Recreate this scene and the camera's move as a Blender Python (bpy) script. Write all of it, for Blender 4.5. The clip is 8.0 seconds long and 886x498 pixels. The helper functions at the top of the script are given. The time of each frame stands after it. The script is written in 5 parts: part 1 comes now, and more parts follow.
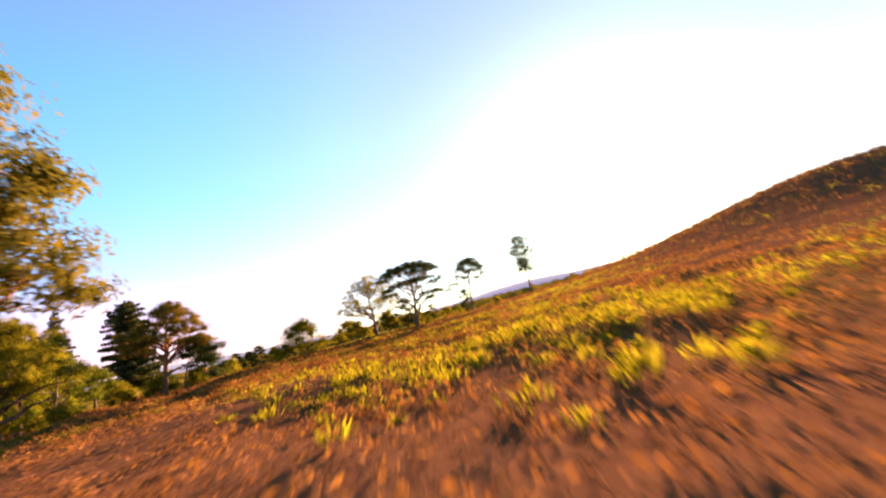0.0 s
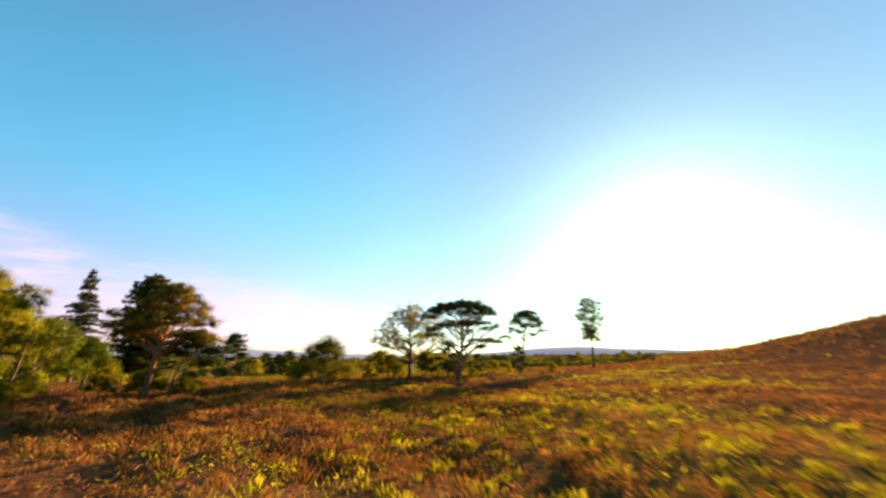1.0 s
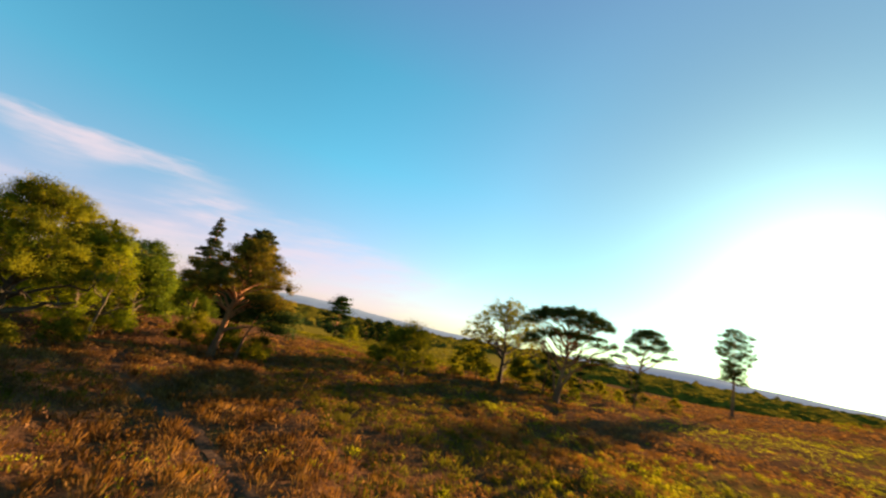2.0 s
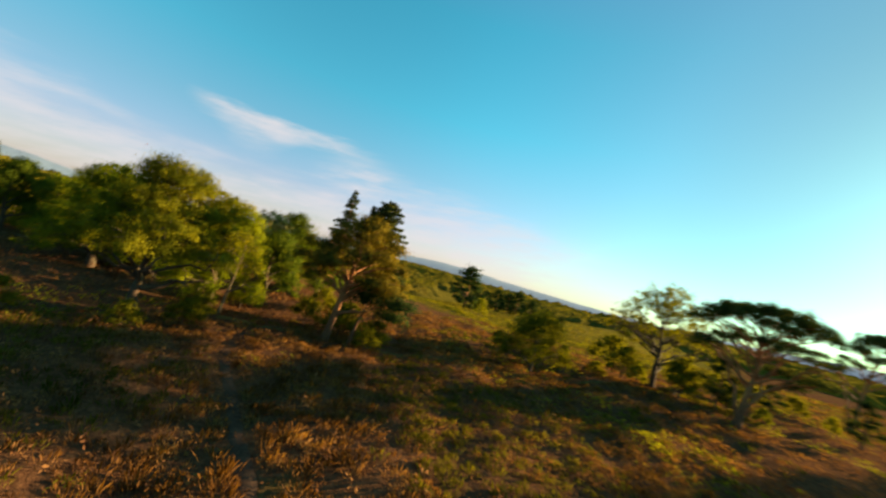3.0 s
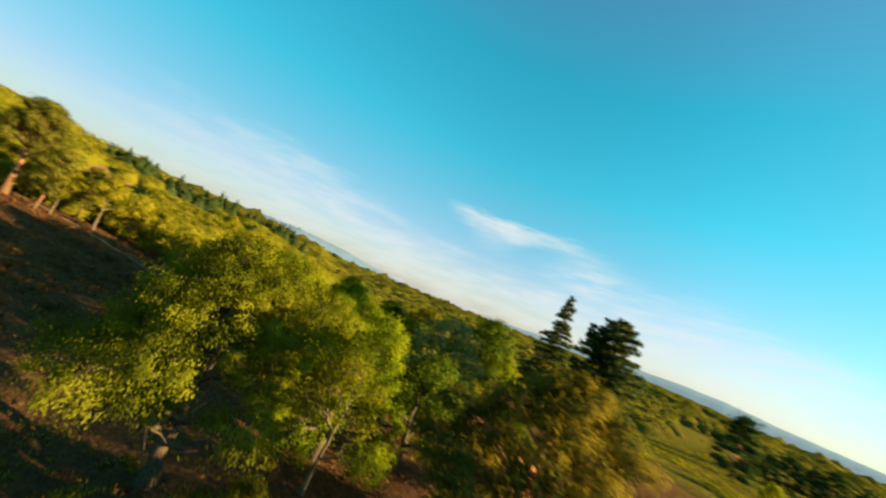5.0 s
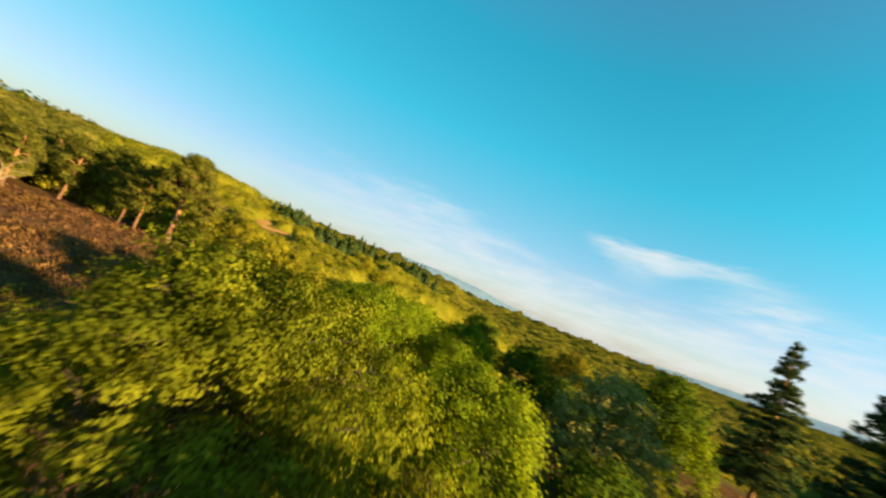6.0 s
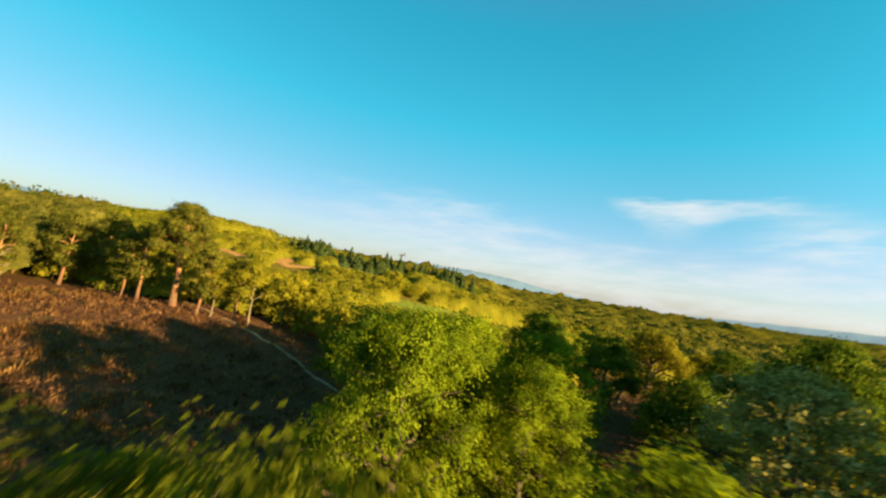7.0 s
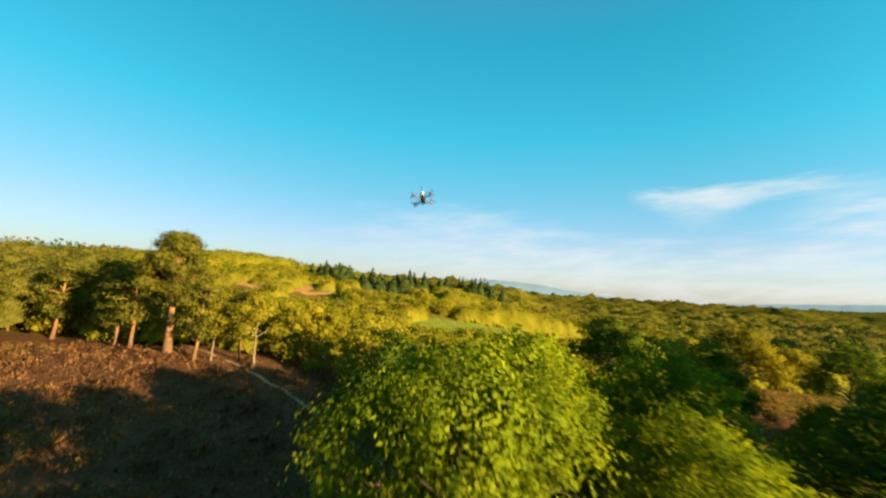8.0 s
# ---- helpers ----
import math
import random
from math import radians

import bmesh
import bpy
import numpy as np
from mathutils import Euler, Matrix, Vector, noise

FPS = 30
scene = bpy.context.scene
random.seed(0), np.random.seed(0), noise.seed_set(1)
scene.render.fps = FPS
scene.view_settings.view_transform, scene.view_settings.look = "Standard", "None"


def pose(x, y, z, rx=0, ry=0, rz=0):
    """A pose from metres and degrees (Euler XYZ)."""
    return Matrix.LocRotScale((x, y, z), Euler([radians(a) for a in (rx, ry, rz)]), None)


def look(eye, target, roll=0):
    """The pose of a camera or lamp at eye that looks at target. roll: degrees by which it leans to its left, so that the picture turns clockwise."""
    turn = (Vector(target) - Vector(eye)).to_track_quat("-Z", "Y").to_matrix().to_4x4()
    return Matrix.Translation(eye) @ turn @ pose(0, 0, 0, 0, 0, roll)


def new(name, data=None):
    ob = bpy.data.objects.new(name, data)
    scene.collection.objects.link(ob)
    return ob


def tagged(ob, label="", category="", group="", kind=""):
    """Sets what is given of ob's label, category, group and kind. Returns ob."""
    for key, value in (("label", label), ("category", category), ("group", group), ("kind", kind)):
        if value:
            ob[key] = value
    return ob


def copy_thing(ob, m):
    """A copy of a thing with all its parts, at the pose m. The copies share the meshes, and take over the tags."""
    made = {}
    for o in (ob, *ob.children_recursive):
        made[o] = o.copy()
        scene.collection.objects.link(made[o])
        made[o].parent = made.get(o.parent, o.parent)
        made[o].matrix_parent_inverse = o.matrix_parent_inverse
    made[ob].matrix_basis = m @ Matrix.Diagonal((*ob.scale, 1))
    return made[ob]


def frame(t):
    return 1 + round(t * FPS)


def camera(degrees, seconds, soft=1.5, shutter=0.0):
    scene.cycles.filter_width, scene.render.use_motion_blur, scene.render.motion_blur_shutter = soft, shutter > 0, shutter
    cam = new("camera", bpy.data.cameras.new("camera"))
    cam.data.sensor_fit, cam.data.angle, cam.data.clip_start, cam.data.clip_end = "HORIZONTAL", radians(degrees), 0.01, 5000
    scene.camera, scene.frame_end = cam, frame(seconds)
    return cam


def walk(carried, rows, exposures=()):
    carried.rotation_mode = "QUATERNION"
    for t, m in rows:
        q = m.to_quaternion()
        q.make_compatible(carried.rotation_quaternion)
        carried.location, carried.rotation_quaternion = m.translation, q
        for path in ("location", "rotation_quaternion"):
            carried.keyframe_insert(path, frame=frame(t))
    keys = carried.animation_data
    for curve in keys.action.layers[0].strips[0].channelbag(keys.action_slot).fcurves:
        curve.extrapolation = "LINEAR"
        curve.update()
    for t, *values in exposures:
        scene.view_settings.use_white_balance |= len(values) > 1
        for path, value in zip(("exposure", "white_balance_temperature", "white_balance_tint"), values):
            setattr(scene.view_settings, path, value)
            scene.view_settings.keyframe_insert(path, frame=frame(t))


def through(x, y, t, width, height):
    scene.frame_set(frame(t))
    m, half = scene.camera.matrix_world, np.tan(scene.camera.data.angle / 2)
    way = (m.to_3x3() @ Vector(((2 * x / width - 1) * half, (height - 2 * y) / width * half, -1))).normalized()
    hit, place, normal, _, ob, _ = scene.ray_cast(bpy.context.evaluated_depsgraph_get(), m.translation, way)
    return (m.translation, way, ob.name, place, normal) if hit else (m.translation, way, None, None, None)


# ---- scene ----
cam = camera(96.0, 8.0, soft=2.2, shutter=0.5)
PATH = [
    (0, (-1.14, 0.28, 2.06), (-0.600, 10.144, 3.596), -14.00),
    (0.5, (-1.32, 6.32, 3.33), (-1.421, 16.045, 5.637), -6.40),
    (1, (-3.43, 12.68, 3.85), (-4.072, 22.297, 6.530), -0.39),
    (1.2, (-3.89, 15.23, 4.19), (-5.231, 24.778, 6.845), 3.05),
    (2.3, (-5.33, 24.32, 6.96), (-9.312, 33.307, 8.805), 11.80),
    (2.5, (-6.04, 25.81, 7.30), (-10.600, 34.565, 8.919), 11.57),
    (3, (-8.02, 29.10, 8.64), (-14.044, 37.058, 9.261), 14.60),
    (3.5, (-10.62, 32.81, 9.65), (-17.703, 39.866, 9.670), 16.65),
    (4, (-14.03, 36.18, 10.93), (-21.793, 42.472, 11.321), 16.63),
    (4.5, (-18.03, 39.24, 11.95), (-26.754, 44.015, 13.021), 21.39),
    (5, (-22.11, 41.97, 12.75), (-31.516, 45.160, 13.938), 22.53),
    (5.2, (-24.43, 42.80, 12.88), (-34.055, 45.277, 13.984), 22.99),
    (6.3, (-36.16, 45.56, 13.22), (-46.100, 44.804, 13.952), 19.67),
    (6.5, (-37.94, 45.20, 13.26), (-47.871, 44.247, 13.913), 17.51),
    (7, (-42.92, 43.97, 13.20), (-52.870, 43.180, 13.884), 9.28),
    (7.5, (-47.57, 43.03, 13.06), (-57.502, 42.034, 13.667), 5.23),
    (8, (-52.17, 42.40, 12.81), (-62.025, 41.037, 13.781), 3.51),
]
EXPOSURES = [(0.0, 2.58, 8300.0, 88.0), (0.5, 2.34, 8200.0, 68.0), (1.0, 2.07, 8100.0, 60.0), (2.5, 1.79, 8000.0, 38.0), (3.5, 1.77, 7650.0, 24.0), (5.0, 1.92, 7400.0, 15.0), (6.5, 1.95, 7250.0, 17.0), (8.0, 1.97, 7250.0, 17.0)]
walk(cam, [(t, look(eye, target, roll)) for t, eye, target, roll in PATH], EXPOSURES)

# ---- world, sun ----
SUN_YAW, SUN_EL = -26.0, 12.0
sy, se = radians(SUN_YAW), radians(SUN_EL)
SUN_DIR = Vector((-math.sin(sy) * math.cos(se), math.cos(sy) * math.cos(se), math.sin(se)))


class Nodes:
    """A small helper that adds and links shader nodes."""

    def __init__(self, tree):
        self.tree = tree
        tree.nodes.clear()

    def add(self, kind, values=None, **props):
        node = self.tree.nodes.new(kind)
        if "operation" in props:
            node.operation = props["operation"]
        if "use_clamp" in props:
            node.use_clamp = props["use_clamp"]
        if "data_type" in props:
            node.data_type, node.blend_type = props["data_type"], props["blend_type"]
        if "interpolation_type" in props:
            node.interpolation_type = props["interpolation_type"]
        for key, value in (values or {}).items():
            if isinstance(value, bpy.types.NodeSocket):
                self.tree.links.new(value, node.inputs[key])
            else:
                node.inputs[key].default_value = value
        return node

    def math(self, op, a, b=0.0, clamp=False):
        return self.add("ShaderNodeMath", {0: a, 1: b}, operation=op, use_clamp=clamp).outputs[0]

    def mix(self, fac, a, b, blend="MIX"):
        node = self.add("ShaderNodeMix", {0: fac, 6: a, 7: b}, data_type="RGBA", blend_type=blend)
        return node.outputs[2]

    def band(self, value, a, b, lo=0.0, hi=1.0):
        return self.add("ShaderNodeMapRange", {0: value, 1: a, 2: b, 3: lo, 4: hi}, interpolation_type="SMOOTHSTEP").outputs[0]

    def noise(self, vector, scale, detail=4.0, rough=0.55):
        return self.add("ShaderNodeTexNoise", {"Vector": vector, "Scale": scale, "Detail": detail, "Roughness": rough}).outputs[0]

    def ramp(self, fac, stops):
        node = self.add("ShaderNodeValToRGB", {0: fac})
        ramp = node.color_ramp
        while len(ramp.elements) < len(stops):
            ramp.elements.new(0.5)
        for e, (at, colour) in zip(ramp.elements, stops):
            e.position, e.color = at, (*colour, 1)
        return node.outputs[0]


def rgb(*c):
    return (*c, 1.0)


world = bpy.data.worlds.new("world")
scene.world = world
world.use_nodes = True
w = Nodes(world.node_tree)
way = w.add("ShaderNodeTexCoord").outputs["Generated"]
sky_node = w.add("ShaderNodeTexSky")
sky_node.sky_type, sky_node.sun_disc, sky_node.sun_elevation, sky_node.sun_rotation = "NISHITA", False, se, -sy
sky_node.altitude, sky_node.air_density, sky_node.dust_density, sky_node.ozone_density = 100.0, 1.0, 0.7, 3.0
sky = sky_node.outputs[0]
xyz = w.add("ShaderNodeSeparateXYZ", {0: way})
up = xyz.outputs[2]
# the deep blue of the upper sky, paling towards the horizon
near_sun = w.add("ShaderNodeVectorMath", {0: way, 1: SUN_DIR}, operation="DOT_PRODUCT").outputs["Value"]
blue = w.ramp(up, [(0.0, (0.82, 0.88, 1.06)), (0.12, (0.84, 0.98, 1.08)), (0.22, (0.56, 1.18, 1.12)), (0.36, (0.12, 1.50, 1.30)), (0.55, (0.03, 1.55, 1.32)), (0.72, (0.45, 1.35, 1.3)), (0.95, (1.0, 1.15, 1.1))])
blue = w.mix(w.band(near_sun, 0.45, 1.0), blue, rgb(0.33, 1.0, 0.92))
blue = w.mix(1.0, blue, w.band(near_sun, -0.95, -0.1, 0.66, 1.0), "MULTIPLY")
base = w.mix(1.0, sky, blue, "MULTIPLY")
# bright air round the low sun
toward = w.math("MAXIMUM", near_sun, 0.0)
core = w.mix(1.0, rgb(1.0, 0.92, 0.82), w.math("MULTIPLY", w.math("POWER", toward, 160.0), 1.7), "MULTIPLY")
bloom = w.mix(1.0, rgb(0.78, 0.99, 1.0), w.math("MULTIPLY", w.math("POWER", toward, 5.0), 0.43), "MULTIPLY")
base = w.mix(1.0, base, w.band(near_sun, 0.78, 1.0, 1.0, 0.72), "MULTIPLY")
base = w.mix(1.0, w.mix(1.0, base, core, "ADD"), bloom, "ADD")
# thin high cloud: a low veil with a soft upper edge, and one torn streak above it
yaw = w.math("MULTIPLY", w.math("ARCTAN2", w.math("MULTIPLY", xyz.outputs[0], -1.0), xyz.outputs[1]), 57.2958)
rise = w.math("MULTIPLY", w.math("ARCSINE", up), 57.2958)
sheet = w.add("ShaderNodeCombineXYZ", {0: w.math("ADD", w.math("MULTIPLY", yaw, 0.055), w.math("MULTIPLY", rise, 0.10)), 1: w.math("MULTIPLY", rise, 0.24), 2: 0.0}).outputs[0]
soft, fine = w.noise(sheet, 0.9, 3.0, 0.5), w.noise(sheet, 3.2, 5.0, 0.6)
edge = w.math("ADD", 9.8, w.math("MULTIPLY", w.math("SINE", w.math("MULTIPLY", w.math("ADD", yaw, -22.0), 0.105)), 2.0))
edge = w.math("ADD", edge, w.math("MULTIPLY", w.math("SUBTRACT", soft, 0.5), 9.0))
edge = w.math("ADD", edge, w.math("MULTIPLY", w.math("SUBTRACT", fine, 0.5), 3.0))
depth = w.math("SUBTRACT", edge, rise)
veil = w.math("MULTIPLY", w.band(depth, -1.0, 4.5), w.band(yaw, 0.0, 34.0))
veil = w.math("MULTIPLY", veil, w.band(yaw, 140.0, 78.0))
veil = w.math("MULTIPLY", veil, w.band(fine, 0.3, 0.7, 0.22, 0.60))
torn = w.noise(sheet, 2.1, 6.0, 0.62)
mid = w.math("ADD", 13.4, w.math("MULTIPLY", w.math("SUBTRACT", torn, 0.5), 3.4))
bulge = w.math("POWER", 2.718, w.math("MULTIPLY", w.math("POWER", w.math("ABSOLUTE", w.math("MULTIPLY", w.math("SUBTRACT", yaw, 65.0), 0.2)), 2.0), -1.0))
below = w.math("SUBTRACT", mid, rise)
wide = w.math("ADD", 1.0, w.math("MULTIPLY", bulge, 3.4))
streak = w.math("MULTIPLY", w.band(below, -1.0, 0.2), w.band(w.math("DIVIDE", below, wide), 1.25, 0.0))
streak = w.math("MULTIPLY", streak, w.math("MULTIPLY", w.band(yaw, 46.0, 62.0), w.band(yaw, 74.0, 68.5)))
streak = w.math("MULTIPLY", streak, w.band(fine, 0.25, 0.65, 0.3, 0.8))
# a second, softer tuft to the north of the streak
tuft_x = w.math("MULTIPLY", w.math("SUBTRACT", w.math("ADD", yaw, w.math("MULTIPLY", torn, 6.0)), 54.0), 0.24)
tuft_y = w.math("MULTIPLY", w.math("SUBTRACT", w.math("ADD", rise, w.math("MULTIPLY", fine, 2.4)), 12.0), 0.62)
tuft = w.math("POWER", 2.718, w.math("MULTIPLY", w.math("ADD", w.math("POWER", w.math("ABSOLUTE", tuft_x), 2.0), w.math("POWER", w.math("ABSOLUTE", tuft_y), 2.0)), -1.0))
tuft = w.math("MULTIPLY", tuft, w.band(fine, 0.25, 0.7, 0.2, 0.75))
cover = w.math("MINIMUM", w.math("ADD", w.math("ADD", veil, streak), w.math("MULTIPLY", tuft, 0.95)), 0.85)
base = w.mix(cover, base, rgb(3.2, 3.7, 4.0))
w.add("ShaderNodeOutputWorld", {0: w.add("ShaderNodeBackground", {0: base, 1: 0.064}).outputs[0]})

sun = bpy.data.lights.new("sun", "SUN")
sun.energy, sun.angle, sun.color = 4.8, radians(0.6), (1.0, 0.83, 0.48)
sun_lamp = new("sun", sun)
sun_lamp.matrix_world = look(SUN_DIR * 200, (0, 0, 0))

# ---- materials ----


def material(name):
    m = bpy.data.materials.new(name)
    m.use_nodes = True
    return m, Nodes(m.node_tree)


def surface(n, colour, rough=0.8, bump=None, spec=0.25, metal=0.0):
    values = {"Base Color": colour, "Roughness": rough, "Specular IOR Level": spec, "Metallic": metal}
    if bump is not None:
        values["Normal"] = bump
    n.add("ShaderNodeOutputMaterial", {0: n.add("ShaderNodeBsdfPrincipled", values).outputs[0]})


def relief(n, height, strength=0.5, distance=0.05):
    return n.add("ShaderNodeBump", {"Strength": strength, "Distance": distance, "Height": height}).outputs[0]


def leaf_material(name, dark, mid, bright, through=0.4, patch=0.7, single=0.35, grain=0.0, toss_by=4.5):
    """Leaves: each one its own tone, clumps drifting between tones, light shining through."""
    m, n = material(name)
    at = n.add("ShaderNodeNewGeometry")
    one = at.outputs["Random Per Island"]
    drift = n.noise(at.outputs["Position"], patch, 2.0)
    fac = n.math("ADD", n.math("MULTIPLY", one, single), n.math("MULTIPLY", n.band(drift, 0.3, 0.7), 1.0 - single))
    values = {"Roughness": 0.9, "Specular IOR Level": 0.0}
    if grain:
        leafy = n.noise(at.outputs["Position"], grain, 5.0, 0.75)
        fac = n.math("ADD", n.math("MULTIPLY", fac, 0.55), n.math("MULTIPLY", n.band(leafy, 0.3, 0.7), 0.45))
        toss = n.add("ShaderNodeTexNoise", {"Vector": at.outputs["Position"], "Scale": grain * 2.2, "Detail": 3.0, "Roughness": 0.7}).outputs[1]
        toss = n.add("ShaderNodeVectorMath", {0: n.add("ShaderNodeVectorMath", {0: toss, 1: (0.5, 0.5, 0.5)}, operation="SUBTRACT").outputs[0], 1: (toss_by, toss_by, toss_by)}, operation="MULTIPLY").outputs[0]
        toss = n.add("ShaderNodeVectorMath", {0: toss, 1: at.outputs["Normal"]}, operation="ADD").outputs[0]
        values["Normal"] = n.add("ShaderNodeVectorMath", {0: toss}, operation="NORMALIZE").outputs[0]
    colour = n.ramp(fac, [(0.0, dark), (0.5, mid), (1.0, bright)])
    values["Base Color"] = colour
    front = n.add("ShaderNodeBsdfPrincipled", values).outputs[0]
    back = n.add("ShaderNodeBsdfTranslucent", {0: n.mix(1.0, colour, rgb(1.15, 1.05, 0.45), "MULTIPLY")}).outputs[0]
    n.add("ShaderNodeOutputMaterial", {0: n.add("ShaderNodeMixShader", {0: through, 1: front, 2: back}).outputs[0]})
    return m


def bark_material(name, low, high, turn=None):
    m, n = material(name)
    at = n.add("ShaderNodeNewGeometry").outputs["Position"]
    stretched = n.add("ShaderNodeMapping", {0: at, 3: (1.0, 1.0, 0.22)}).outputs[0]
    grain = n.noise(stretched, 14.0, 6.0, 0.65)
    stain = n.noise(at, 1.1, 3.0)
    colour = n.mix(n.band(grain, 0.3, 0.7), rgb(*low), rgb(*high))
    if turn:
        tall = n.add("ShaderNodeSeparateXYZ", {0: n.add("ShaderNodeTexCoord").outputs["Object"]}).outputs[2]
        colour = n.mix(n.band(tall, turn[0], turn[1]), colour, n.mix(n.band(grain, 0.3, 0.7), rgb(0.22, 0.085, 0.03), rgb(0.45, 0.20, 0.07)))
    colour = n.mix(n.band(stain, 0.45, 0.75, 0.0, 0.4), colour, rgb(0.10, 0.11, 0.05))
    surface(n, colour, 0.9, relief(n, grain, 0.7, 0.04))
    return m


OAK_LEAF = leaf_material("oak_leaf", (0.068, 0.080, 0.007), (0.16, 0.168, 0.012), (0.27, 0.26, 0.019), 0.5, 0.7, 0.14)
OAK_GREEN = leaf_material("green_oak_leaf", (0.066, 0.098, 0.007), (0.15, 0.195, 0.011), (0.26, 0.30, 0.018), 0.5, 0.7, 0.14)
OAK_FRESH = leaf_material("fresh_leaf", (0.10, 0.13, 0.010), (0.20, 0.22, 0.016), (0.34, 0.30, 0.03), 0.6)
BUSH_LEAF = leaf_material("bush_leaf", (0.065, 0.075, 0.008), (0.14, 0.145, 0.012), (0.24, 0.225, 0.02), 0.6)
OAK_DEEP = leaf_material("deep_green_leaf", (0.030, 0.056, 0.007), (0.072, 0.112, 0.011), (0.15, 0.185, 0.018), 0.45)
GOLD_LEAF = leaf_material("golden_leaf", (0.085, 0.080, 0.009), (0.185, 0.158, 0.014), (0.31, 0.25, 0.022), 0.45)
DARK_LEAF = leaf_material("dark_leaf", (0.012, 0.030, 0.010), (0.028, 0.055, 0.014), (0.06, 0.09, 0.02), 0.25)
PINE_LEAF = leaf_material("pine_needle", (0.020, 0.040, 0.012), (0.045, 0.070, 0.016), (0.11, 0.115, 0.025), 0.25)
PINE_OLIVE = leaf_material("pine_needle_olive", (0.045, 0.052, 0.010), (0.115, 0.112, 0.015), (0.22, 0.185, 0.026), 0.4)
FIR_LEAF = leaf_material("fir_needle", (0.022, 0.042, 0.016), (0.05, 0.072, 0.022), (0.105, 0.12, 0.03), 0.25)
YELLOW_LEAF = leaf_material("blossom_leaf", (0.045, 0.055, 0.014), (0.27, 0.235, 0.06), (0.56, 0.47, 0.16), 0.4, 1.2, 0.4)
WOOD_LEAF = leaf_material("woodland_leaf", (0.15, 0.14, 0.012), (0.25, 0.215, 0.016), (0.36, 0.29, 0.022), 0.45, 0.11, 0.18)
CANOPY = leaf_material("canopy", (0.101, 0.097, 0.010), (0.176, 0.155, 0.013), (0.260, 0.214, 0.018), 0.3, 0.11, 0.05, 1.7)
FAR_CANOPY = leaf_material("far_canopy", (0.036, 0.040, 0.007), (0.104, 0.090, 0.010), (0.187, 0.151, 0.014), 0.1, 0.09, 0.05, 0.55, 1.6)
PINE_CANOPY = leaf_material("pine_canopy", (0.040, 0.044, 0.009), (0.106, 0.092, 0.014), (0.194, 0.150, 0.025), 0.1, 0.11, 0.05, 1.7)
FIR_CANOPY = leaf_material("fir_canopy", (0.012, 0.028, 0.010), (0.035, 0.055, 0.016), (0.08, 0.095, 0.025), 0.2, 0.2, 0.05, 1.7)
HEATHER = leaf_material("heather_sprig", (0.115, 0.050, 0.026), (0.19, 0.088, 0.036), (0.29, 0.145, 0.050), 0.35, 0.5, 0.18)
BRACKEN = leaf_material("bracken_frond", (0.10, 0.046, 0.015), (0.22, 0.105, 0.032), (0.36, 0.19, 0.058), 0.35, 0.5)
GRASS = leaf_material("grass_blade", (0.09, 0.105, 0.010), (0.19, 0.20, 0.016), (0.34, 0.33, 0.026), 0.55, 0.3)
MEADOW = leaf_material("meadow_grass", (0.050, 0.052, 0.010), (0.115, 0.105, 0.015), (0.22, 0.18, 0.025), 0.45, 0.12, 0.2)
PINE_GOLD = leaf_material("pine_needle_golden", (0.045, 0.046, 0.010), (0.13, 0.108, 0.015), (0.28, 0.20, 0.026), 0.4)
PINE_BARK = bark_material("pine_bark", (0.06, 0.03, 0.016), (0.20, 0.09, 0.038), (1.0, 5.0))
OAK_BARK = bark_material("oak_bark", (0.042, 0.027, 0.015), (0.125, 0.078, 0.042))
DEAD_BARK = bark_material("dead_bark", (0.12, 0.075, 0.04), (0.30, 0.20, 0.11))
PALE_BARK = bark_material("pale_bark", (0.10, 0.070, 0.034), (0.22, 0.16, 0.08))


